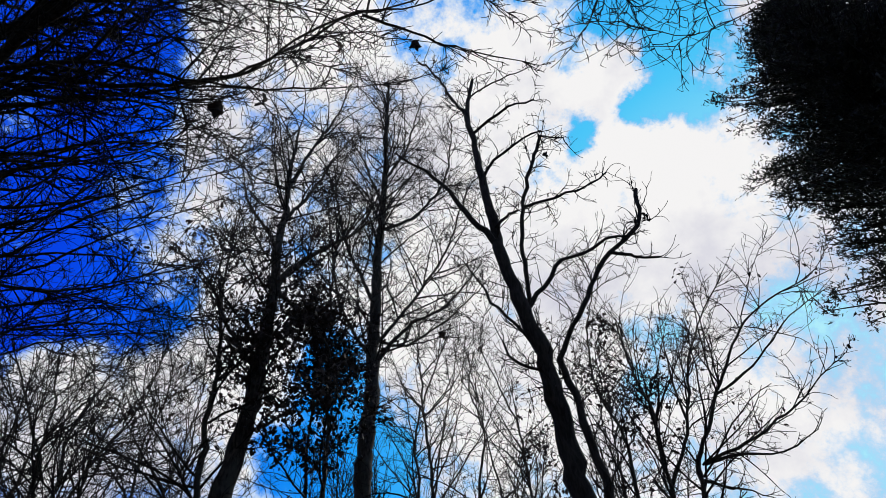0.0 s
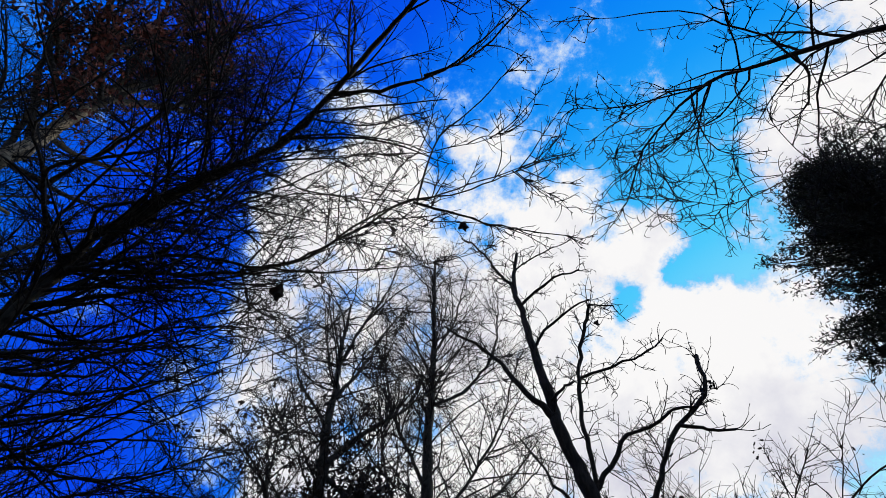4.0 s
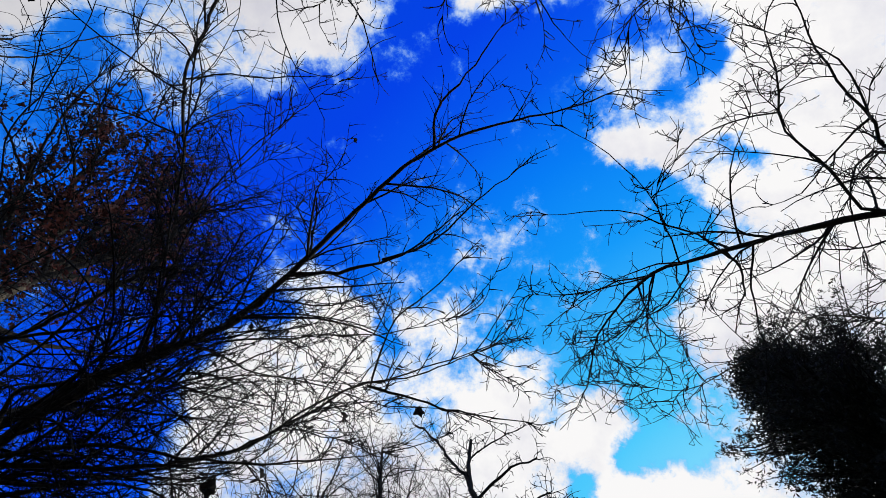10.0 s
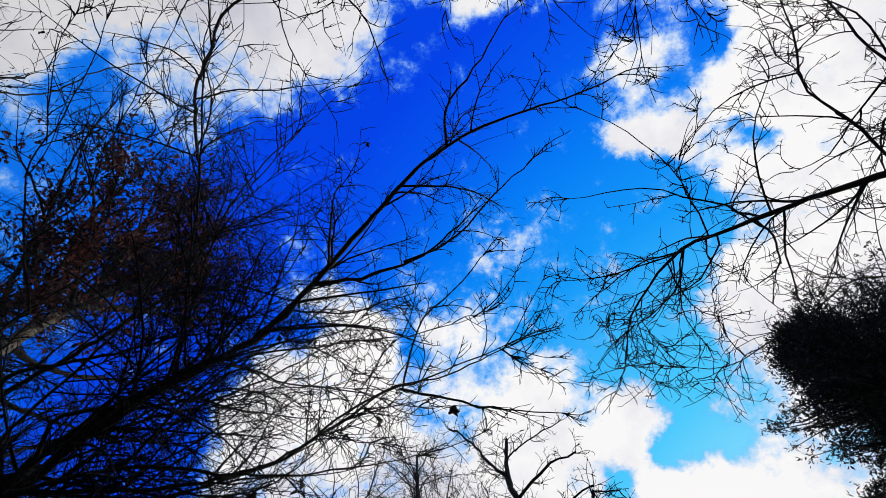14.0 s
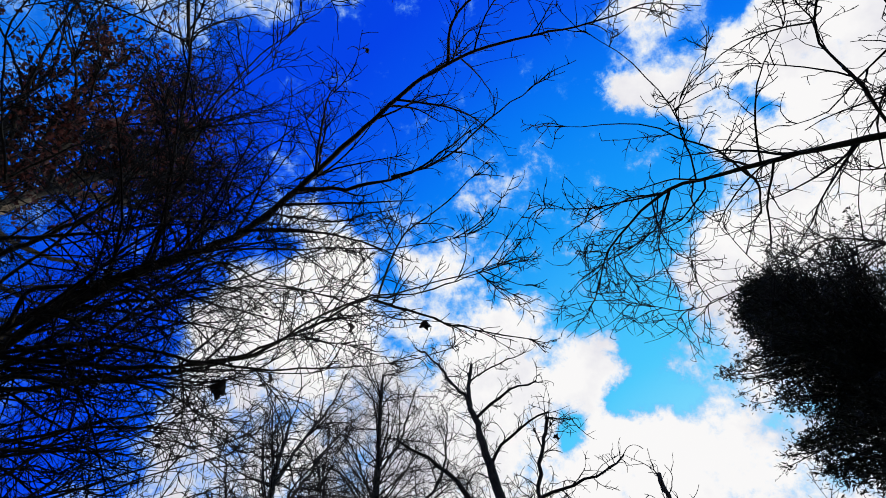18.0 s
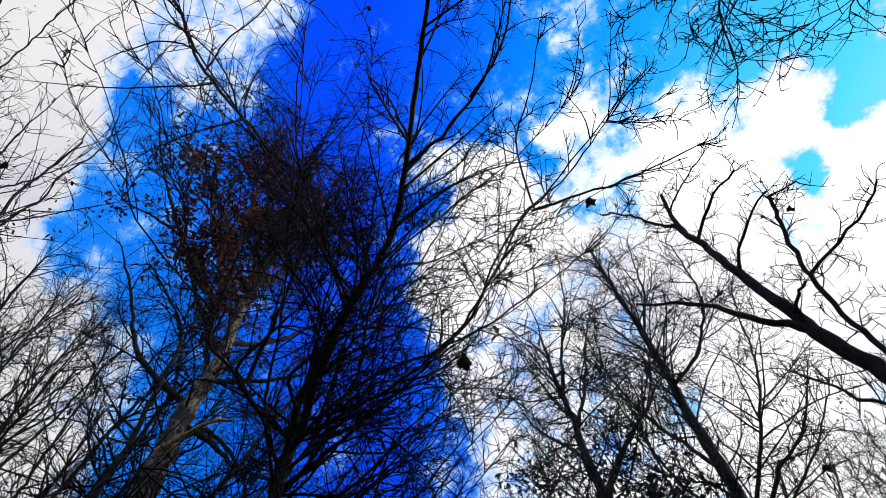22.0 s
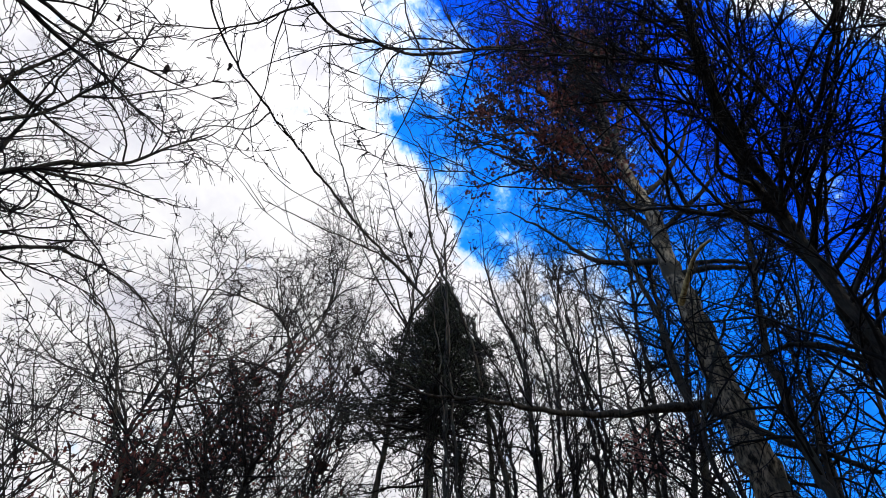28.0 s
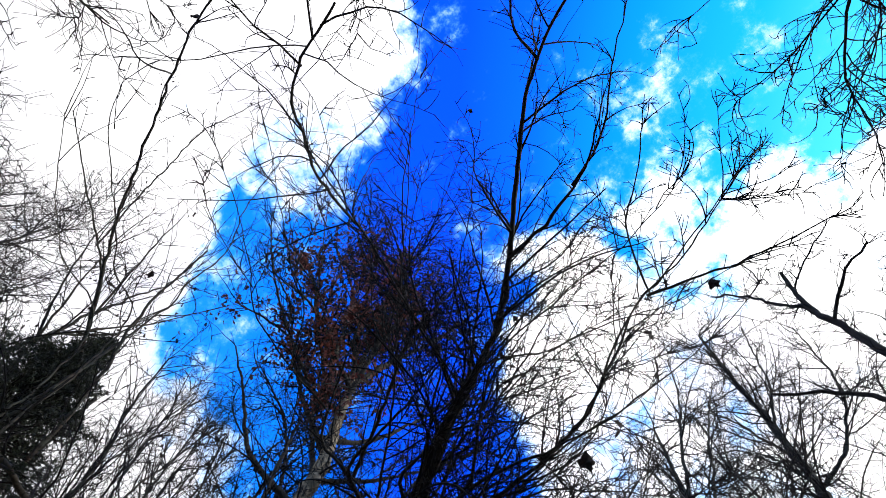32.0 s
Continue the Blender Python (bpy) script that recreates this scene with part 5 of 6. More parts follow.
stems.limb(0.026, 0.005, (-5.73, 2.82, 5.98), (-5.17, 2.64, 6.58), (-4.48, 3.04, 7.00), (-3.51, 3.12, 7.65), (-2.70, 3.31, 7.96))
stems.limb(0.022, 0.005, (-6.06, 2.94, 3.97), (-4.78, 3.89, 4.57), (-4.34, 4.11, 4.93), (-3.67, 4.43, 5.32), (-3.05, 4.75, 5.50))
stems.branch_out(d1=2.6, d2=5.6, d3=3.5, most1=2.2, most2=0.9, most3=0.3, up=0.06, a0=28, a1=70, wobble=0.18, ratio=0.42, clear=(-1.6, 1.0))
stems.dead_leaf((0.10, 2.54, 7.23), 0.14, 10)
stems.dead_leaf((-0.70, 2.59, 7.40), 0.13, 100)
stems.dead_leaf((-0.21, 2.36, 7.52), 0.06, 60)
stems.dead_leaf((-2.13, 2.95, 7.18), 0.21, 40)
stems.dead_leaf((-1.68, 3.05, 7.26), 0.20, 150)
stems.dead_leaf((-0.19, -0.41, 8.58), 0.10, 60)
stems.dead_leaf((1.60, -0.82, 8.16), 0.08, 25)
stems.dead_leaf((1.88, -0.97, 8.07), 0.07, 95)
stems.dead_leaf((-1.71, 1.59, 8.15), 0.10, 5)
stems.dead_leaf((0.91, -0.79, 8.50), 0.07, 80)
stems.leaves(120, (-3.00, 2.02, 8.11), (2, 2, 2), 0.08, DARK_LEAF)

tree = Tree("bare_tree", "bare slender tree with a dark crooked stem", "tree", 18, group="crooked slim trees", many=True)
tree.stem(0.090, 0.017, (-6.03, 2.49, -0.05), (-6.19, 2.01, 4.34), (-6.22, 1.91, 4.88), (-6.20, 1.97, 6.24), (-6.13, 2.18, 7.38), (-5.99, 2.54, 8.87), (-5.77, 2.99, 10.53), (-5.14, 3.96, 11.89))
tree.stem(0.110, 0.021, (-8.53, 0.53, -0.05), (-8.46, 1.03, 5.55), (-8.42, 1.27, 7.12), (-8.44, 1.18, 8.84), (-8.41, 1.35, 11.01), (-8.49, 0.71, 13.12), (-8.51, -0.53, 14.30))
tree.stem(0.083, 0.014, (-8.82, 0.27, -0.05), (-8.81, 0.43, 5.80), (-8.81, 0.47, 6.81), (-8.80, 0.65, 8.48), (-8.80, 0.56, 10.31))
tree.stem(0.082, 0.011, (-6.81, 1.78, -0.05), (-6.91, 1.21, 4.79), (-6.93, 1.07, 5.51), (-6.92, 1.15, 6.30), (-6.75, 1.89, 7.78), (-6.46, 2.70, 8.70))
tree.stem(0.065, 0.011, (-6.89, 1.51, -0.05), (-6.70, 2.05, 4.58), (-6.60, 2.35, 6.12), (-6.45, 2.74, 7.41), (-6.32, 3.01, 8.37))
tree.stem(0.063, 0.013, (-8.39, -0.05, -0.05), (-8.25, 0.45, 5.62), (-8.18, 0.68, 7.18), (-8.11, 0.81, 9.34), (-8.02, 1.17, 12.17), (-7.85, 1.84, 15.55))
tree.stem(0.055, 0.011, (-8.58, -0.80, -0.05), (-8.45, -0.36, 5.84), (-8.38, -0.14, 7.51), (-8.31, 0.04, 9.81), (-8.26, 0.04, 12.38))
tree.stem(0.066, 0.011, (-8.34, 0.22, -0.05), (-8.02, 0.83, 5.46), (-7.88, 1.10, 6.87), (-7.67, 1.60, 8.91), (-7.37, 2.39, 11.03), (-6.97, 3.21, 12.80))
tree.stem(0.062, 0.010, (-7.85, 1.73, -0.05), (-7.51, 2.67, 7.08), (-7.40, 2.97, 8.17), (-7.31, 3.19, 9.59), (-6.97, 3.88, 11.45))
tree.stem(0.065, 0.010, (-8.14, 2.64, -0.05), (-7.70, 3.54, 7.18), (-7.47, 4.02, 8.16), (-7.08, 4.68, 9.18), (-6.74, 5.17, 10.52))
tree.branch_out(d1=4.2, d2=4.2, d3=2.4, up=0.1, most1=1.8, most2=0.9, a0=25, a1=80, wobble=0.26)

tree = Tree("sapling", "thin leaning sapling with sparse twigs", "tree", 19, BARK, TWIG, group="leaning saplings", many=True)
tree.stem(0.063, 0.013, (-8.54, -1.53, -0.05), (-7.75, -2.14, 8.80), (-7.40, -2.41, 9.15), (-6.81, -2.90, 9.50), (-6.20, -3.32, 9.88), (-5.46, -3.75, 10.19), (-4.83, -4.03, 10.43), (-3.67, -4.38, 10.60), (-2.60, -4.49, 10.46), (-1.86, -4.44, 10.15), (-1.10, -4.22, 9.83), (-0.81, -4.09, 9.78))
tree.stem(0.067, 0.016, (-8.87, -1.62, -0.05), (-7.87, -1.67, 5.75), (-7.66, -1.68, 6.17), (-7.20, -1.85, 7.06), (-6.93, -1.90, 7.70), (-6.52, -2.11, 8.59), (-6.21, -2.32, 9.24), (-5.84, -2.54, 10.11), (-5.39, -2.70, 11.54))
tree.limb(0.027, 0.006, (-6.67, -3.00, 9.59), (-6.19, -3.66, 10.30), (-4.99, -4.52, 10.11), (-3.96, -4.97, 9.65))
tree.limb(0.016, 0.005, (-2.81, -4.47, 10.49), (-2.75, -4.59, 9.81), (-2.34, -4.81, 9.20), (-2.08, -4.93, 8.55))
tree.limb(0.016, 0.009, (-5.89, -3.88, 10.25), (-4.97, -4.32, 11.79), (-4.19, -4.74, 13.52), (-3.45, -4.98, 16.20))
tree.stem(0.034, 0.004, (-6.97, -1.87, -0.05), (-6.16, -2.46, 8.17), (-4.99, -3.33, 8.27), (-4.16, -3.74, 8.14), (-3.23, -4.01, 7.97))
tree.stem(0.036, 0.005, (-7.03, -1.78, -0.05), (-6.21, -2.35, 8.79), (-5.30, -2.99, 9.13), (-4.48, -3.44, 9.13), (-3.35, -3.83, 8.58), (-2.70, -3.90, 8.45))
tree.stem(0.038, 0.007, (-7.20, -2.22, -0.05), (-6.21, -2.34, 9.50), (-5.58, -2.41, 10.56), (-5.19, -2.38, 11.53), (-4.48, -2.83, 12.42), (-3.47, -3.24, 14.30))
tree.branch_out(d1=0.9, d2=2.0, d3=2, most1=1.0, most2=0.5, up=0.25, a0=18, a1=45, wobble=0.12)
tree.leaves(150, (-5.06, -4.26, 11.06), (2.2, 2.2, 2.0), 0.04, DARK_LEAF)
tree.dead_leaf((-3.05, -2.05, 7.69), 0.07, 15)
tree.dead_leaf((-1.19, -2.98, 7.27), 0.09, 70)
tree.dead_leaf((-3.74, -1.93, 7.33), 0.10, 70)

tree = Tree("sapling", "slim straight bare sapling with fine twigs", "tree", 20, BARK, TWIG, group="slim saplings", many=True, fine=0.0066)
tree.stem(0.088, 0.016, (-10.40, -1.69, -0.05), (-10.33, -2.05, 6.87), (-10.30, -2.18, 8.32), (-10.19, -2.66, 10.13), (-10.14, -2.86, 11.59))
tree.stem(0.075, 0.014, (-10.42, -1.52, -0.05), (-10.40, -1.65, 6.85), (-10.39, -1.70, 8.54), (-10.39, -1.70, 11.46), (-10.42, -1.51, 14.06))
tree.stem(0.079, 0.014, (-10.91, -1.71, -0.05), (-10.95, -1.35, 7.06), (-10.97, -1.16, 9.38), (-10.99, -0.94, 12.16), (-11.01, -0.55, 14.88))
tree.stem(0.093, 0.013, (-10.52, -0.42, -0.05), (-10.52, -0.46, 6.74), (-10.52, -0.48, 8.92), (-10.50, -0.69, 11.25), (-10.49, -0.90, 13.90))
tree.stem(0.072, 0.012, (-11.04, -1.13, -0.05), (-11.02, -0.13, 6.93), (-11.02, 0.32, 8.27), (-11.00, 0.67, 9.15), (-10.99, 0.79, 10.53))
tree.stem(0.066, 0.012, (-10.52, -3.43, -0.05), (-10.69, -2.74, 7.14), (-10.74, -2.54, 8.37), (-10.77, -2.38, 9.67), (-10.84, -2.06, 11.19))
tree.stem(0.065, 0.013, (-10.93, -1.63, -0.05), (-10.98, -1.04, 7.04), (-10.99, -0.88, 8.22), (-11.00, -0.72, 10.09), (-11.02, -0.25, 11.98))
tree.stem(0.059, 0.011, (-10.37, -3.80, -0.05), (-10.47, -3.50, 7.14), (-10.49, -3.43, 8.12), (-10.44, -3.59, 9.55))
tree.stem(0.059, 0.011, (-10.29, -4.01, -0.05), (-10.24, -4.13, 7.11), (-10.22, -4.17, 8.37), (-10.28, -4.02, 9.54))
tree.stem(0.065, 0.015, (-8.33, -1.39, -0.05), (-8.35, -1.30, 5.93), (-8.35, -1.28, 6.85), (-8.34, -1.37, 8.03), (-8.31, -1.50, 9.30), (-8.23, -1.89, 10.55), (-8.17, -2.14, 11.95))
tree.stem(0.065, 0.014, (-8.40, -0.88, -0.05), (-8.41, -0.80, 5.89), (-8.41, -0.78, 6.91), (-8.41, -0.87, 8.19), (-8.37, -1.16, 9.91), (-8.33, -1.41, 11.43))
tree.stem(0.048, 0.012, (-9.03, -0.69, -0.05), (-8.99, -1.06, 6.20), (-8.98, -1.11, 6.67), (-8.98, -1.08, 8.51), (-8.96, -1.24, 10.50), (-8.96, -1.26, 12.56))
tree.stem(0.063, 0.011, (-8.85, 0.20, -0.05), (-8.85, 0.25, 5.95), (-8.85, 0.27, 7.23), (-8.85, 0.32, 8.38), (-8.85, 0.20, 9.82), (-8.85, -0.21, 12.00))
tree.stem(0.041, 0.007, (-7.86, -0.68, -0.05), (-7.47, -1.60, 5.79), (-7.44, -1.68, 6.00), (-7.26, -2.18, 6.43), (-7.01, -2.76, 6.69), (-6.62, -3.48, 6.81), (-6.15, -4.15, 6.80))
tree.branch_out(d1=3.8, d2=3.7, d3=2.0, most1=1.5, up=0.2, a0=22, a1=56, wobble=0.2)
tree.leaves(120, (-8.96, -1.28, 9.56), (2.5, 2.5, 2.5), 0.05, DARK_LEAF)
tree.leaves(260, (-8.13, 0.88, 6.78), (0.9, 0.9, 0.7), 0.08, PINK_LEAF, label="small cluster of pinkish red leaves")

tree = Tree("bare_tree", "bare tree with widely forked dark limbs", "tree", 21)
tree.stem(0.160, 0.060, (0.90, -5.60, -0.05), (0.85, -5.40, 2.00), (0.70, -5.10, 4.20), (0.45, -4.70, 6.00), (0.30, -4.30, 7.50))
tree.limb(0.074, 0.008, (0.72, -5.15, 3.87), (-1.02, -5.43, 5.26), (-1.17, -5.17, 5.89), (-1.27, -5.02, 6.15), (-1.47, -4.76, 6.51), (-1.69, -4.51, 6.81), (-1.81, -4.18, 7.16), (-1.91, -3.80, 7.51))
tree.limb(0.036, 0.008, (-1.09, -5.32, 5.53), (-0.69, -4.96, 6.28), (-0.60, -4.82, 6.56), (-0.56, -4.68, 6.78), (-0.56, -4.45, 7.12), (-0.46, -4.24, 7.39), (-0.31, -4.06, 7.62))
tree.limb(0.029, 0.006, (-1.00, -5.24, 5.69), (-0.81, -5.01, 6.17), (-0.93, -4.76, 6.58), (-0.96, -4.51, 6.94), (-0.91, -4.09, 7.44), (-0.68, -3.81, 7.76))
tree.limb(0.034, 0.008, (-1.09, -5.32, 5.53), (-1.11, -5.12, 5.92), (-1.09, -5.03, 6.17), (-0.96, -4.87, 6.56), (-0.84, -4.69, 6.93), (-0.70, -4.49, 7.27))
tree.limb(0.035, 0.006, (0.38, -4.50, 6.74), (0.18, -4.48, 6.86), (-0.05, -4.42, 6.99), (-0.44, -4.40, 7.10), (-0.78, -4.35, 7.17), (-1.26, -4.26, 7.26), (-1.75, -4.14, 7.32))
tree.limb(0.032, 0.004, (0.36, -4.45, 6.93), (0.07, -4.32, 7.01), (-0.29, -4.27, 7.14), (-0.71, -4.16, 7.30), (-0.96, -4.03, 7.43), (-1.27, -3.87, 7.55), (-1.59, -3.63, 7.71))
tree.limb(0.031, 0.006, (0.43, -4.65, 6.17), (-0.09, -4.84, 6.44), (-0.37, -4.84, 6.54), (-0.67, -4.80, 6.67), (-1.06, -4.78, 6.75), (-1.46, -4.71, 6.83), (-1.79, -4.57, 6.96))
tree.limb(0.019, 0.006, (-1.15, -5.22, 5.77), (-1.61, -5.15, 6.05), (-1.54, -5.09, 6.45), (-1.50, -5.08, 6.56))
tree.limb(0.019, 0.004, (-1.36, -4.90, 6.31), (-1.68, -4.70, 6.50), (-2.07, -4.53, 6.74), (-2.36, -4.35, 6.93))
tree.limb(0.034, 0.006, (-1.03, -5.42, 5.29), (-1.63, -5.33, 5.49), (-2.01, -5.16, 5.96), (-2.23, -5.09, 6.10), (-2.68, -4.97, 6.24), (-3.19, -4.88, 6.26))
tree.limb(0.013, 0.004, (-0.96, -4.52, 6.93), (-1.14, -4.24, 7.13), (-1.31, -3.93, 7.45), (-1.43, -3.55, 7.80))
tree.limb(0.015, 0.003, (0.43, -4.65, 6.17), (2.58, -1.64, 6.56), (2.47, -1.18, 6.62), (2.36, -0.74, 6.64))
tree.limb(0.005, 0.003, (2.57, -1.66, 6.56), (2.84, -1.11, 6.42), (2.92, -0.76, 6.34))
tree.limb(0.010, 0.003, (-0.43, -4.21, 7.44), (1.46, -1.87, 7.14), (1.74, -1.57, 7.02), (1.76, -1.30, 6.99))
tree.limb(0.005, 0.003, (1.12, -2.29, 7.19), (0.90, -1.71, 7.20), (0.82, -1.39, 7.19))
tree.limb(0.007, 0.003, (0.47, -3.10, 7.30), (-0.03, -2.07, 7.26), (-0.12, -1.76, 7.25), (-0.39, -1.60, 7.18))
tree.branch_out(d1=5, d2=6, d3=4, most1=1.7, most2=0.7, most3=0.28, up=0.0, a0=20, a1=62, wobble=0.3)
for place, size in (((-1.07, -3.79, 7.52), 0.12), ((-1.55, -4.87, 6.54), 0.10), ((-1.37, -4.01, 7.31), 0.07), ((-0.47, -3.95, 7.50), 0.08)):
    tree.dead_leaf(place, size, size * 900)

tree = Tree("bare_shrub", "tangled bare shrub with a few dry red leaves", "shrub", 22, group="tangled shrubs", many=True, fine=0.0068)
tree.stem(0.059, 0.007, (-6.24, -5.94, -0.05), (-5.53, -6.52, 5.21), (-5.31, -6.70, 6.16), (-5.33, -6.69, 6.98), (-5.34, -6.68, 7.93), (-5.29, -6.72, 9.00), (-5.30, -6.71, 10.34))
tree.limb(0.024, 0.007, (-5.34, -6.68, 6.03), (-4.78, -7.10, 7.11), (-4.36, -7.36, 7.79), (-3.75, -7.69, 8.24))
tree.limb(0.019, 0.006, (-5.21, -6.78, 6.29), (-4.60, -7.21, 7.00), (-3.82, -7.65, 7.40))
tree.stem(0.055, 0.009, (-7.20, -5.56, -0.05), (-6.65, -6.14, 5.69), (-6.47, -6.32, 6.79), (-6.62, -6.17, 8.15), (-6.95, -5.79, 9.31), (-7.31, -5.34, 10.86), (-7.26, -5.40, 12.70))
tree.stem(0.048, 0.008, (-7.22, -5.45, -0.05), (-7.18, -5.50, 5.86), (-7.17, -5.52, 6.95), (-7.03, -5.70, 8.21), (-6.82, -5.94, 10.23))
tree.stem(0.048, 0.007, (-8.17, -4.03, -0.05), (-7.63, -4.85, 5.98), (-7.49, -5.08, 6.94), (-7.55, -4.99, 8.15), (-7.33, -5.30, 9.82))
tree.limb(0.023, 0.004, (-5.32, -6.70, 6.57), (-5.64, -5.75, 6.77), (-6.30, -5.01, 7.16), (-7.01, -3.94, 7.42), (-7.40, -3.15, 7.17))
tree.limb(0.015, 0.004, (-4.81, -7.07, 7.05), (-5.09, -6.24, 7.36), (-5.70, -5.68, 7.70), (-6.48, -4.78, 7.58), (-6.91, -4.12, 7.50))
tree.stem(0.034, 0.007, (-4.55, -4.13, -0.05), (-3.76, -4.74, 4.13), (-3.64, -4.84, 4.30), (-3.24, -5.11, 4.42), (-2.80, -5.36, 4.51), (-2.50, -5.51, 4.58), (-2.01, -5.71, 4.65))
tree.stem(0.038, 0.006, (-5.67, -7.15, -0.05), (-4.82, -7.67, 5.03), (-4.60, -7.80, 5.76), (-4.17, -8.04, 6.37), (-4.06, -8.09, 7.03))
tree.limb(0.027, 0.005, (-6.49, -6.31, 6.90), (-5.97, -6.80, 7.70), (-5.67, -7.06, 8.86), (-5.22, -7.40, 9.80), (-4.66, -7.76, 10.58))
tree.limb(0.027, 0.004, (-6.51, -6.29, 6.57), (-6.92, -5.83, 7.19), (-7.46, -5.12, 6.72), (-7.97, -4.27, 6.55))
tree.stem(0.057, 0.008, (-5.67, -5.21, -0.05), (-4.89, -5.82, 4.92), (-4.58, -6.06, 5.66), (-4.11, -6.39, 6.83), (-3.79, -6.57, 7.17), (-3.46, -6.75, 7.28))
tree.limb(0.020, 0.009, (-4.69, -5.97, 5.39), (-4.82, -5.88, 6.34), (-4.83, -5.87, 6.85), (-4.74, -5.94, 7.97), (-4.95, -5.77, 9.50))
tree.stem(0.074, 0.024, (-5.61, -5.59, -0.05), (-5.29, -5.87, 5.11), (-5.24, -5.91, 5.60), (-5.15, -5.99, 6.60), (-5.03, -6.09, 7.00))
tree.limb(0.020, 0.006, (-5.03, -6.09, 7.00), (-4.44, -6.53, 7.73), (-3.87, -6.87, 8.03), (-3.22, -7.19, 7.97))
tree.limb(0.020, 0.006, (-5.03, -6.09, 7.00), (-4.77, -6.29, 7.42), (-4.50, -6.49, 8.44), (-4.23, -6.66, 8.95))
tree.stem(0.082, 0.017, (-6.14, -5.46, -0.05), (-6.34, -5.22, 5.54), (-6.39, -5.16, 6.46), (-6.37, -5.19, 7.62), (-6.48, -5.05, 8.64), (-6.58, -4.92, 9.64), (-6.55, -4.96, 10.82))
tree.limb(0.030, 0.006, (-6.38, -5.17, 7.77), (-6.12, -5.32, 8.69), (-5.74, -5.63, 8.98), (-5.05, -6.11, 8.77), (-4.24, -6.54, 8.20))
tree.limb(0.015, 0.005, (-4.39, -6.19, 6.13), (-3.92, -6.42, 6.13), (-3.47, -6.59, 6.18), (-3.06, -6.72, 6.42))
tree.limb(0.013, 0.007, (-4.32, -6.23, 6.13), (-4.80, -5.57, 6.23), (-5.29, -5.05, 6.51), (-5.87, -4.28, 6.70), (-6.30, -3.55, 6.69))
tree.limb(0.022, 0.006, (-5.13, -6.01, 6.66), (-5.42, -5.75, 7.41), (-5.76, -5.42, 8.08), (-5.90, -5.27, 8.98))
tree.limb(0.031, 0.006, (-6.39, -5.16, 6.66), (-5.88, -5.63, 6.82), (-5.41, -5.99, 7.46), (-5.21, -6.07, 8.33))
tree.limb(0.031, 0.006, (-6.38, -5.17, 6.94), (-6.67, -4.67, 7.48), (-6.76, -4.42, 8.35), (-6.82, -4.22, 9.20))
tree.branch_out(d1=3.6, d2=4.6, d3=2.6, most1=2.3, most2=1.0, up=0.05, a0=28, a1=75, wobble=0.22)
tree.leaves(220, (-3.63, -7.11, 7.46), (1.3, 1.3, 1.2), 0.05, DARK_LEAF)
tree.leaves(700, (-6.16, -6.07, 6.97), (3.0, 3.0, 2.2), 0.055, DARK_LEAF)
tree.leaves(900, (-5.19, -6.15, 5.31), (1.2, 1.2, 0.7), 0.08, RED_LEAF, label="dry red leaves")
tree.leaves(600, (-6.38, -5.54, 7.70), (1.5, 1.5, 0.9), 0.085, RED_LEAF)
tree.leaves(700, (-6.17, -5.47, 6.16), (1.7, 1.7, 0.9), 0.085, RED_LEAF)
tree.leaves(120, (-6.45, -5.76, 6.46), (1.6, 1.6, 1.0), 0.10, DARK_LEAF)
for place, size in (((-6.81, -4.29, 6.31), 0.20), ((-7.26, -4.31, 8.51), 0.22), ((-6.88, -4.55, 6.90), 0.14), ((-7.04, -4.30, 6.90), 0.14), ((-6.15, -5.50, 7.64), 0.2)):
    tree.dead_leaf(place, size, size * 700)

tree = Tree("bare_tree", "bare tree with a long crooked overhanging limb", "tree", 23, fine=0.0047)
tree.stem(0.170, 0.070, (6.60, -0.90, -0.05), (6.50, -0.80, 1.50), (6.10, -0.60, 3.20), (5.40, -0.35, 4.60), (5.00, -0.20, 5.60))
tree.limb(0.052, 0.004, (5.34, -0.33, 4.75), (3.98, 0.66, 5.18), (3.60, 0.76, 5.44), (3.25, 0.84, 5.65), (3.01, 0.90, 5.76), (2.82, 0.98, 5.84), (2.47, 1.06, 5.98), (2.21, 1.16, 6.06), (1.96, 1.35, 6.08), (1.70, 1.60, 6.06), (1.52, 1.98, 5.92))
tree.limb(0.013, 0.007, (2.79, 0.99, 5.85), (2.78, 1.13, 5.65), (2.75, 1.30, 5.56))
tree.limb(0.010, 0.003, (2.79, 1.03, 5.80), (2.58, 0.82, 5.89), (2.33, 0.71, 6.02), (2.06, 0.59, 6.15), (1.72, 0.55, 6.27), (1.40, 0.53, 6.35))
tree.limb(0.006, 0.003, (2.35, 0.72, 6.01), (2.22, 0.42, 6.05), (2.08, 0.21, 6.12), (1.83, -0.06, 6.23), (1.60, -0.24, 6.31))
tree.limb(0.009, 0.003, (2.22, 1.15, 6.05), (1.95, 1.19, 6.03), (1.64, 1.24, 6.14), (1.18, 1.22, 6.29))
tree.limb(0.009, 0.003, (2.45, 1.07, 5.99), (2.41, 0.91, 5.99), (2.33, 0.66, 6.07), (2.35, 0.35, 6.10))
tree.limb(0.013, 0.003, (4.06, 0.61, 5.16), (4.00, 1.62, 5.47), (3.81, 1.67, 5.64), (3.56, 1.69, 5.85), (3.33, 1.89, 5.95), (2.87, 2.21, 6.13), (2.55, 2.35, 6.25), (2.06, 2.31, 6.50))
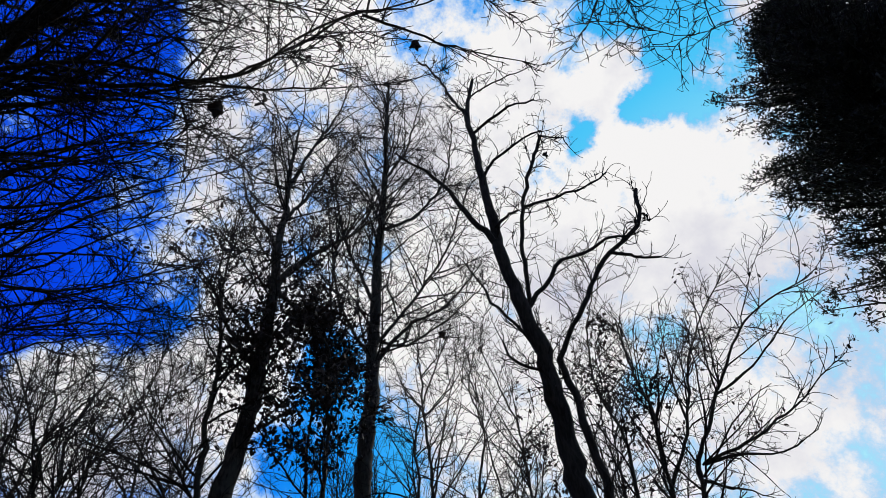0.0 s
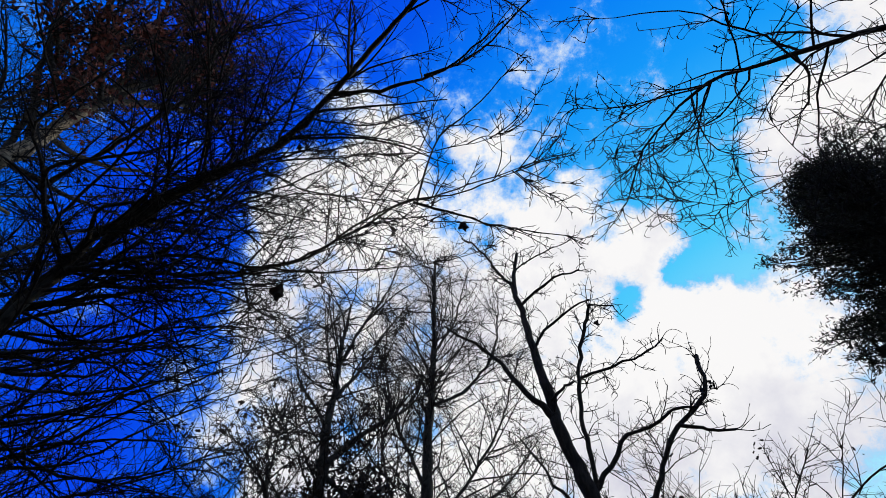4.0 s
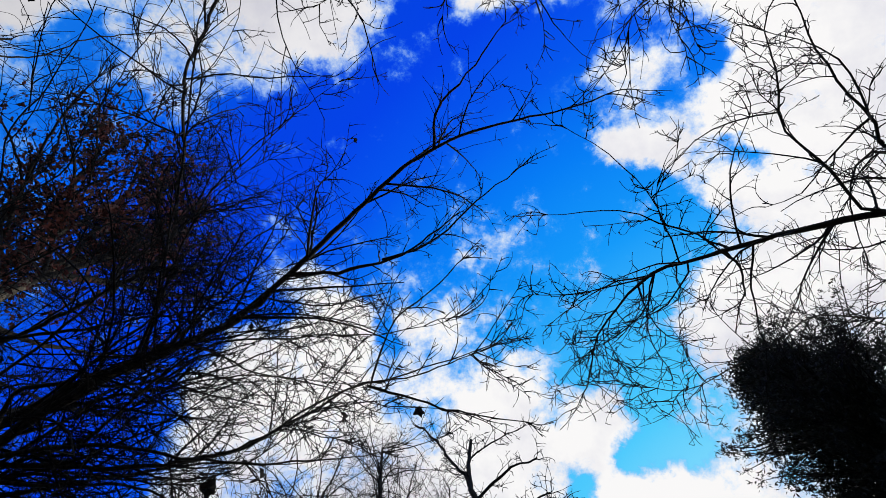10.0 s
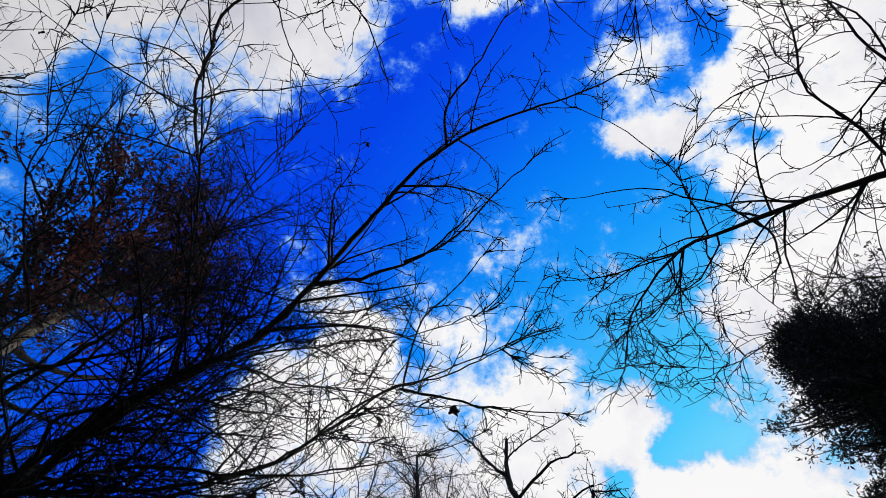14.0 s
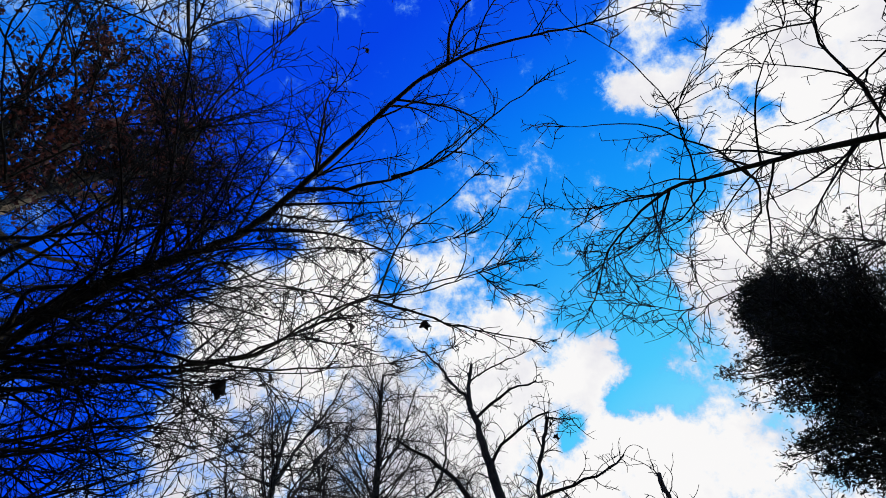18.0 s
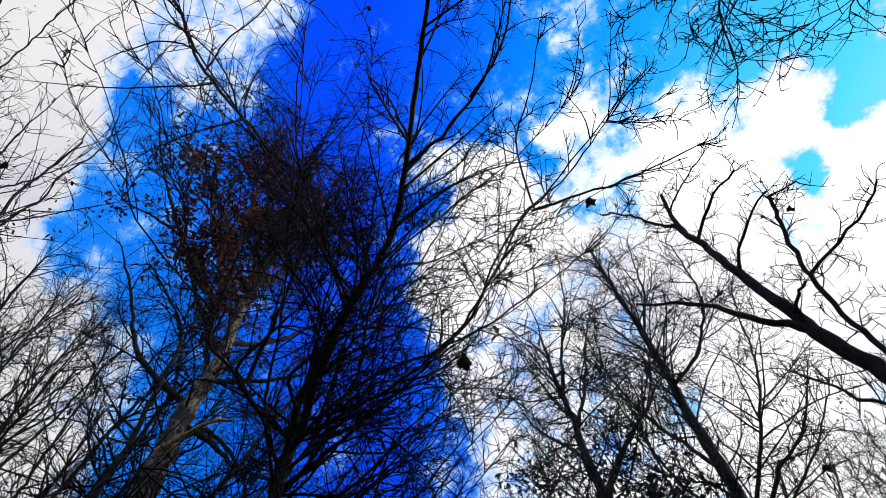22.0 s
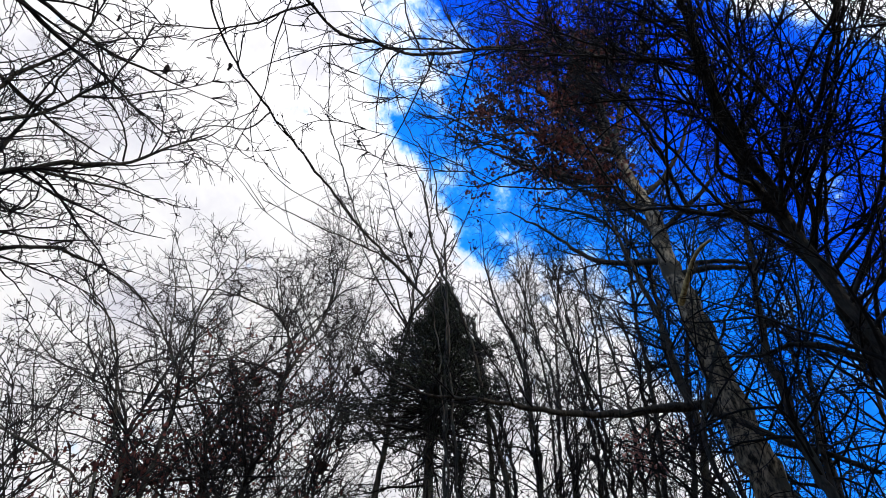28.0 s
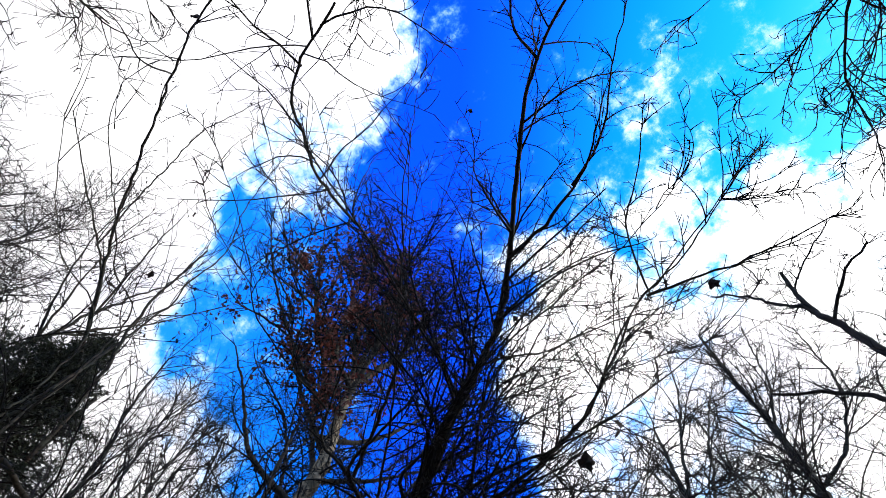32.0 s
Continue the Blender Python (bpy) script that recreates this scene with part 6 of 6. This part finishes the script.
tree.limb(0.016, 0.004, (3.75, 0.72, 5.33), (3.61, 0.67, 5.40), (3.48, 0.38, 5.53), (3.28, 0.11, 5.70), (3.20, -0.12, 5.76), (3.20, -0.38, 5.73), (3.11, -0.77, 5.74), (3.16, -1.03, 5.63))
tree.limb(0.019, 0.005, (4.16, 0.53, 5.13), (3.96, 0.27, 5.54), (3.92, 0.00, 5.61), (3.79, -0.23, 5.73), (3.59, -0.68, 5.86), (3.43, -1.14, 5.91))
tree.limb(0.008, 0.003, (3.21, -0.11, 5.75), (2.97, -0.06, 6.11), (2.66, 0.16, 6.29), (2.44, 0.39, 6.38))
tree.limb(0.013, 0.003, (4.00, 0.32, 5.47), (3.89, 0.29, 5.61), (3.81, 0.46, 5.67), (3.76, 0.78, 5.66), (3.80, 1.13, 5.53))
tree.limb(0.011, 0.003, (3.89, -0.04, 5.63), (3.78, -0.39, 5.73), (3.57, -0.65, 5.89), (3.27, -0.83, 6.09))
tree.limb(0.011, 0.003, (3.92, 0.00, 5.61), (3.70, 0.28, 5.79), (3.54, 0.60, 5.89), (3.30, 0.69, 6.05))
tree.limb(0.011, 0.003, (2.90, 0.95, 5.81), (2.87, 0.59, 5.88), (2.93, 0.22, 5.88), (3.03, -0.14, 5.82))
tree.branch_out(d1=6.2, d2=7.0, d3=4.0, most1=1.15, most2=0.5, most3=0.18, up=0.02, a0=35, a1=80, wobble=0.32, ratio=0.42)
for place, size in (((2.35, 0.65, 6.06), 0.08), ((2.28, 0.88, 6.06), 0.07), ((2.59, 2.33, 6.23), 0.08), ((1.90, -0.20, 6.31), 0.06), ((2.09, 2.09, 6.30), 0.07)):
    tree.dead_leaf(place, size, size * 1300)

# ---------------------------------------------------------------- evergreens
evergreen("juniper_tree", "dense dark evergreen juniper with ragged outline", (4.46, 3.08), 7.9, 2.0, 1.08, ((0, 0.12, 0.5, 0.8, 1.0), (1.12, 1.18, 1.08, 0.88, 0.25)), 31, 33000)
evergreen("spruce_tree", "dark pointed evergreen among bare saplings", (-7.5, -2.85), 10.5, 7.3, 1.6, ((0, 0.25, 0.5, 0.75, 1.0), (0.95, 0.95, 0.68, 0.36, 0.0)), 32, 13000, see_through=0.3, below=0.05, tuft=1.0, rise=-0.1)


# ---------------------------------------------------------------- the wood behind
def wood_tree(seed, x, y, height):
    """A slim bare woodland tree, grown by rule."""
    t = Tree("woodland_tree", "slim bare woodland tree with fine rising twigs", "tree", seed, BARK, TWIG, "bare trees of the wood", fine=0.0066)
    rng = t.rng
    lean = rng.normal(size=2) * 0.05
    top = height
    line = [(x + lean[0] * z * (1 + 0.04 * z), y + lean[1] * z, z - 0.05) for z in np.linspace(0, top, 6)]
    t.stem(0.022 + 0.004 * height, 0.004, *line)
    for k in range(9):
        s = rng.uniform(0.35, 0.9)
        a = rng.uniform(0, 6.28)
        ln = rng.uniform(0.25, 0.45) * height * (1.15 - s)
        p = np.array([x + lean[0] * s * top * (1 + 0.04 * s * top), y + lean[1] * s * top, s * top])
        d = np.array([math.cos(a), math.sin(a), 1.3])
        q = p + d * ln * 0.35 + rng.normal(size=3) * 0.08
        e = q + (d + np.array([0, 0, 0.6])) * ln * 0.3 + rng.normal(size=3) * 0.1
        t.limb(0.008 + 0.001 * height, 0.003, tuple(p), tuple(q), tuple(e))
    t.branch_out(d1=2.6, d2=2.6, d3=1.5, most1=1.4, most2=0.8, up=0.15, a0=25, a1=80, wobble=0.25, joined=True)
    t.leaves(140, (x, y, height * 0.6), (3, 3, height * 0.4), 0.06, DARK_LEAF)
    return t.root


models = [wood_tree(101, -2.5, 13.0, 9.5), wood_tree(102, 3.2, 12.2, 8.5), wood_tree(103, -9.5, -8.5, 9.0), wood_tree(104, -13.0, 0.5, 11.0)]
rng = np.random.default_rng(77)
spots = []
for az0, az1, n in ((-20, 40, 10), (45, 84, 6), (84, 128, 6), (128, 152, 6)):
    for k in range(n):
        az = radians(az0 + (az1 - az0) * (k + rng.uniform(0.15, 0.85)) / n)
        hd = rng.uniform(10.5, 15.5)
        spots.append((-math.sin(az) * hd, math.cos(az) * hd))
tall = len(spots)
for az in (78, 90, 103, 117, 127):
    az, hd = radians(az + rng.uniform(-2, 2)), rng.uniform(8.3, 9.8)
    spots.append((-math.sin(az) * hd, math.cos(az) * hd))
for k, (x, y) in enumerate(spots):
    size = rng.uniform(0.85, 1.15) if k < tall else rng.uniform(1.15, 1.35)
    m = pose(x, y, 0, 0, 0, rng.uniform(0, 360)) @ Matrix.Diagonal((size, size, size, 1))
    copy_thing(models[k % 4], m)
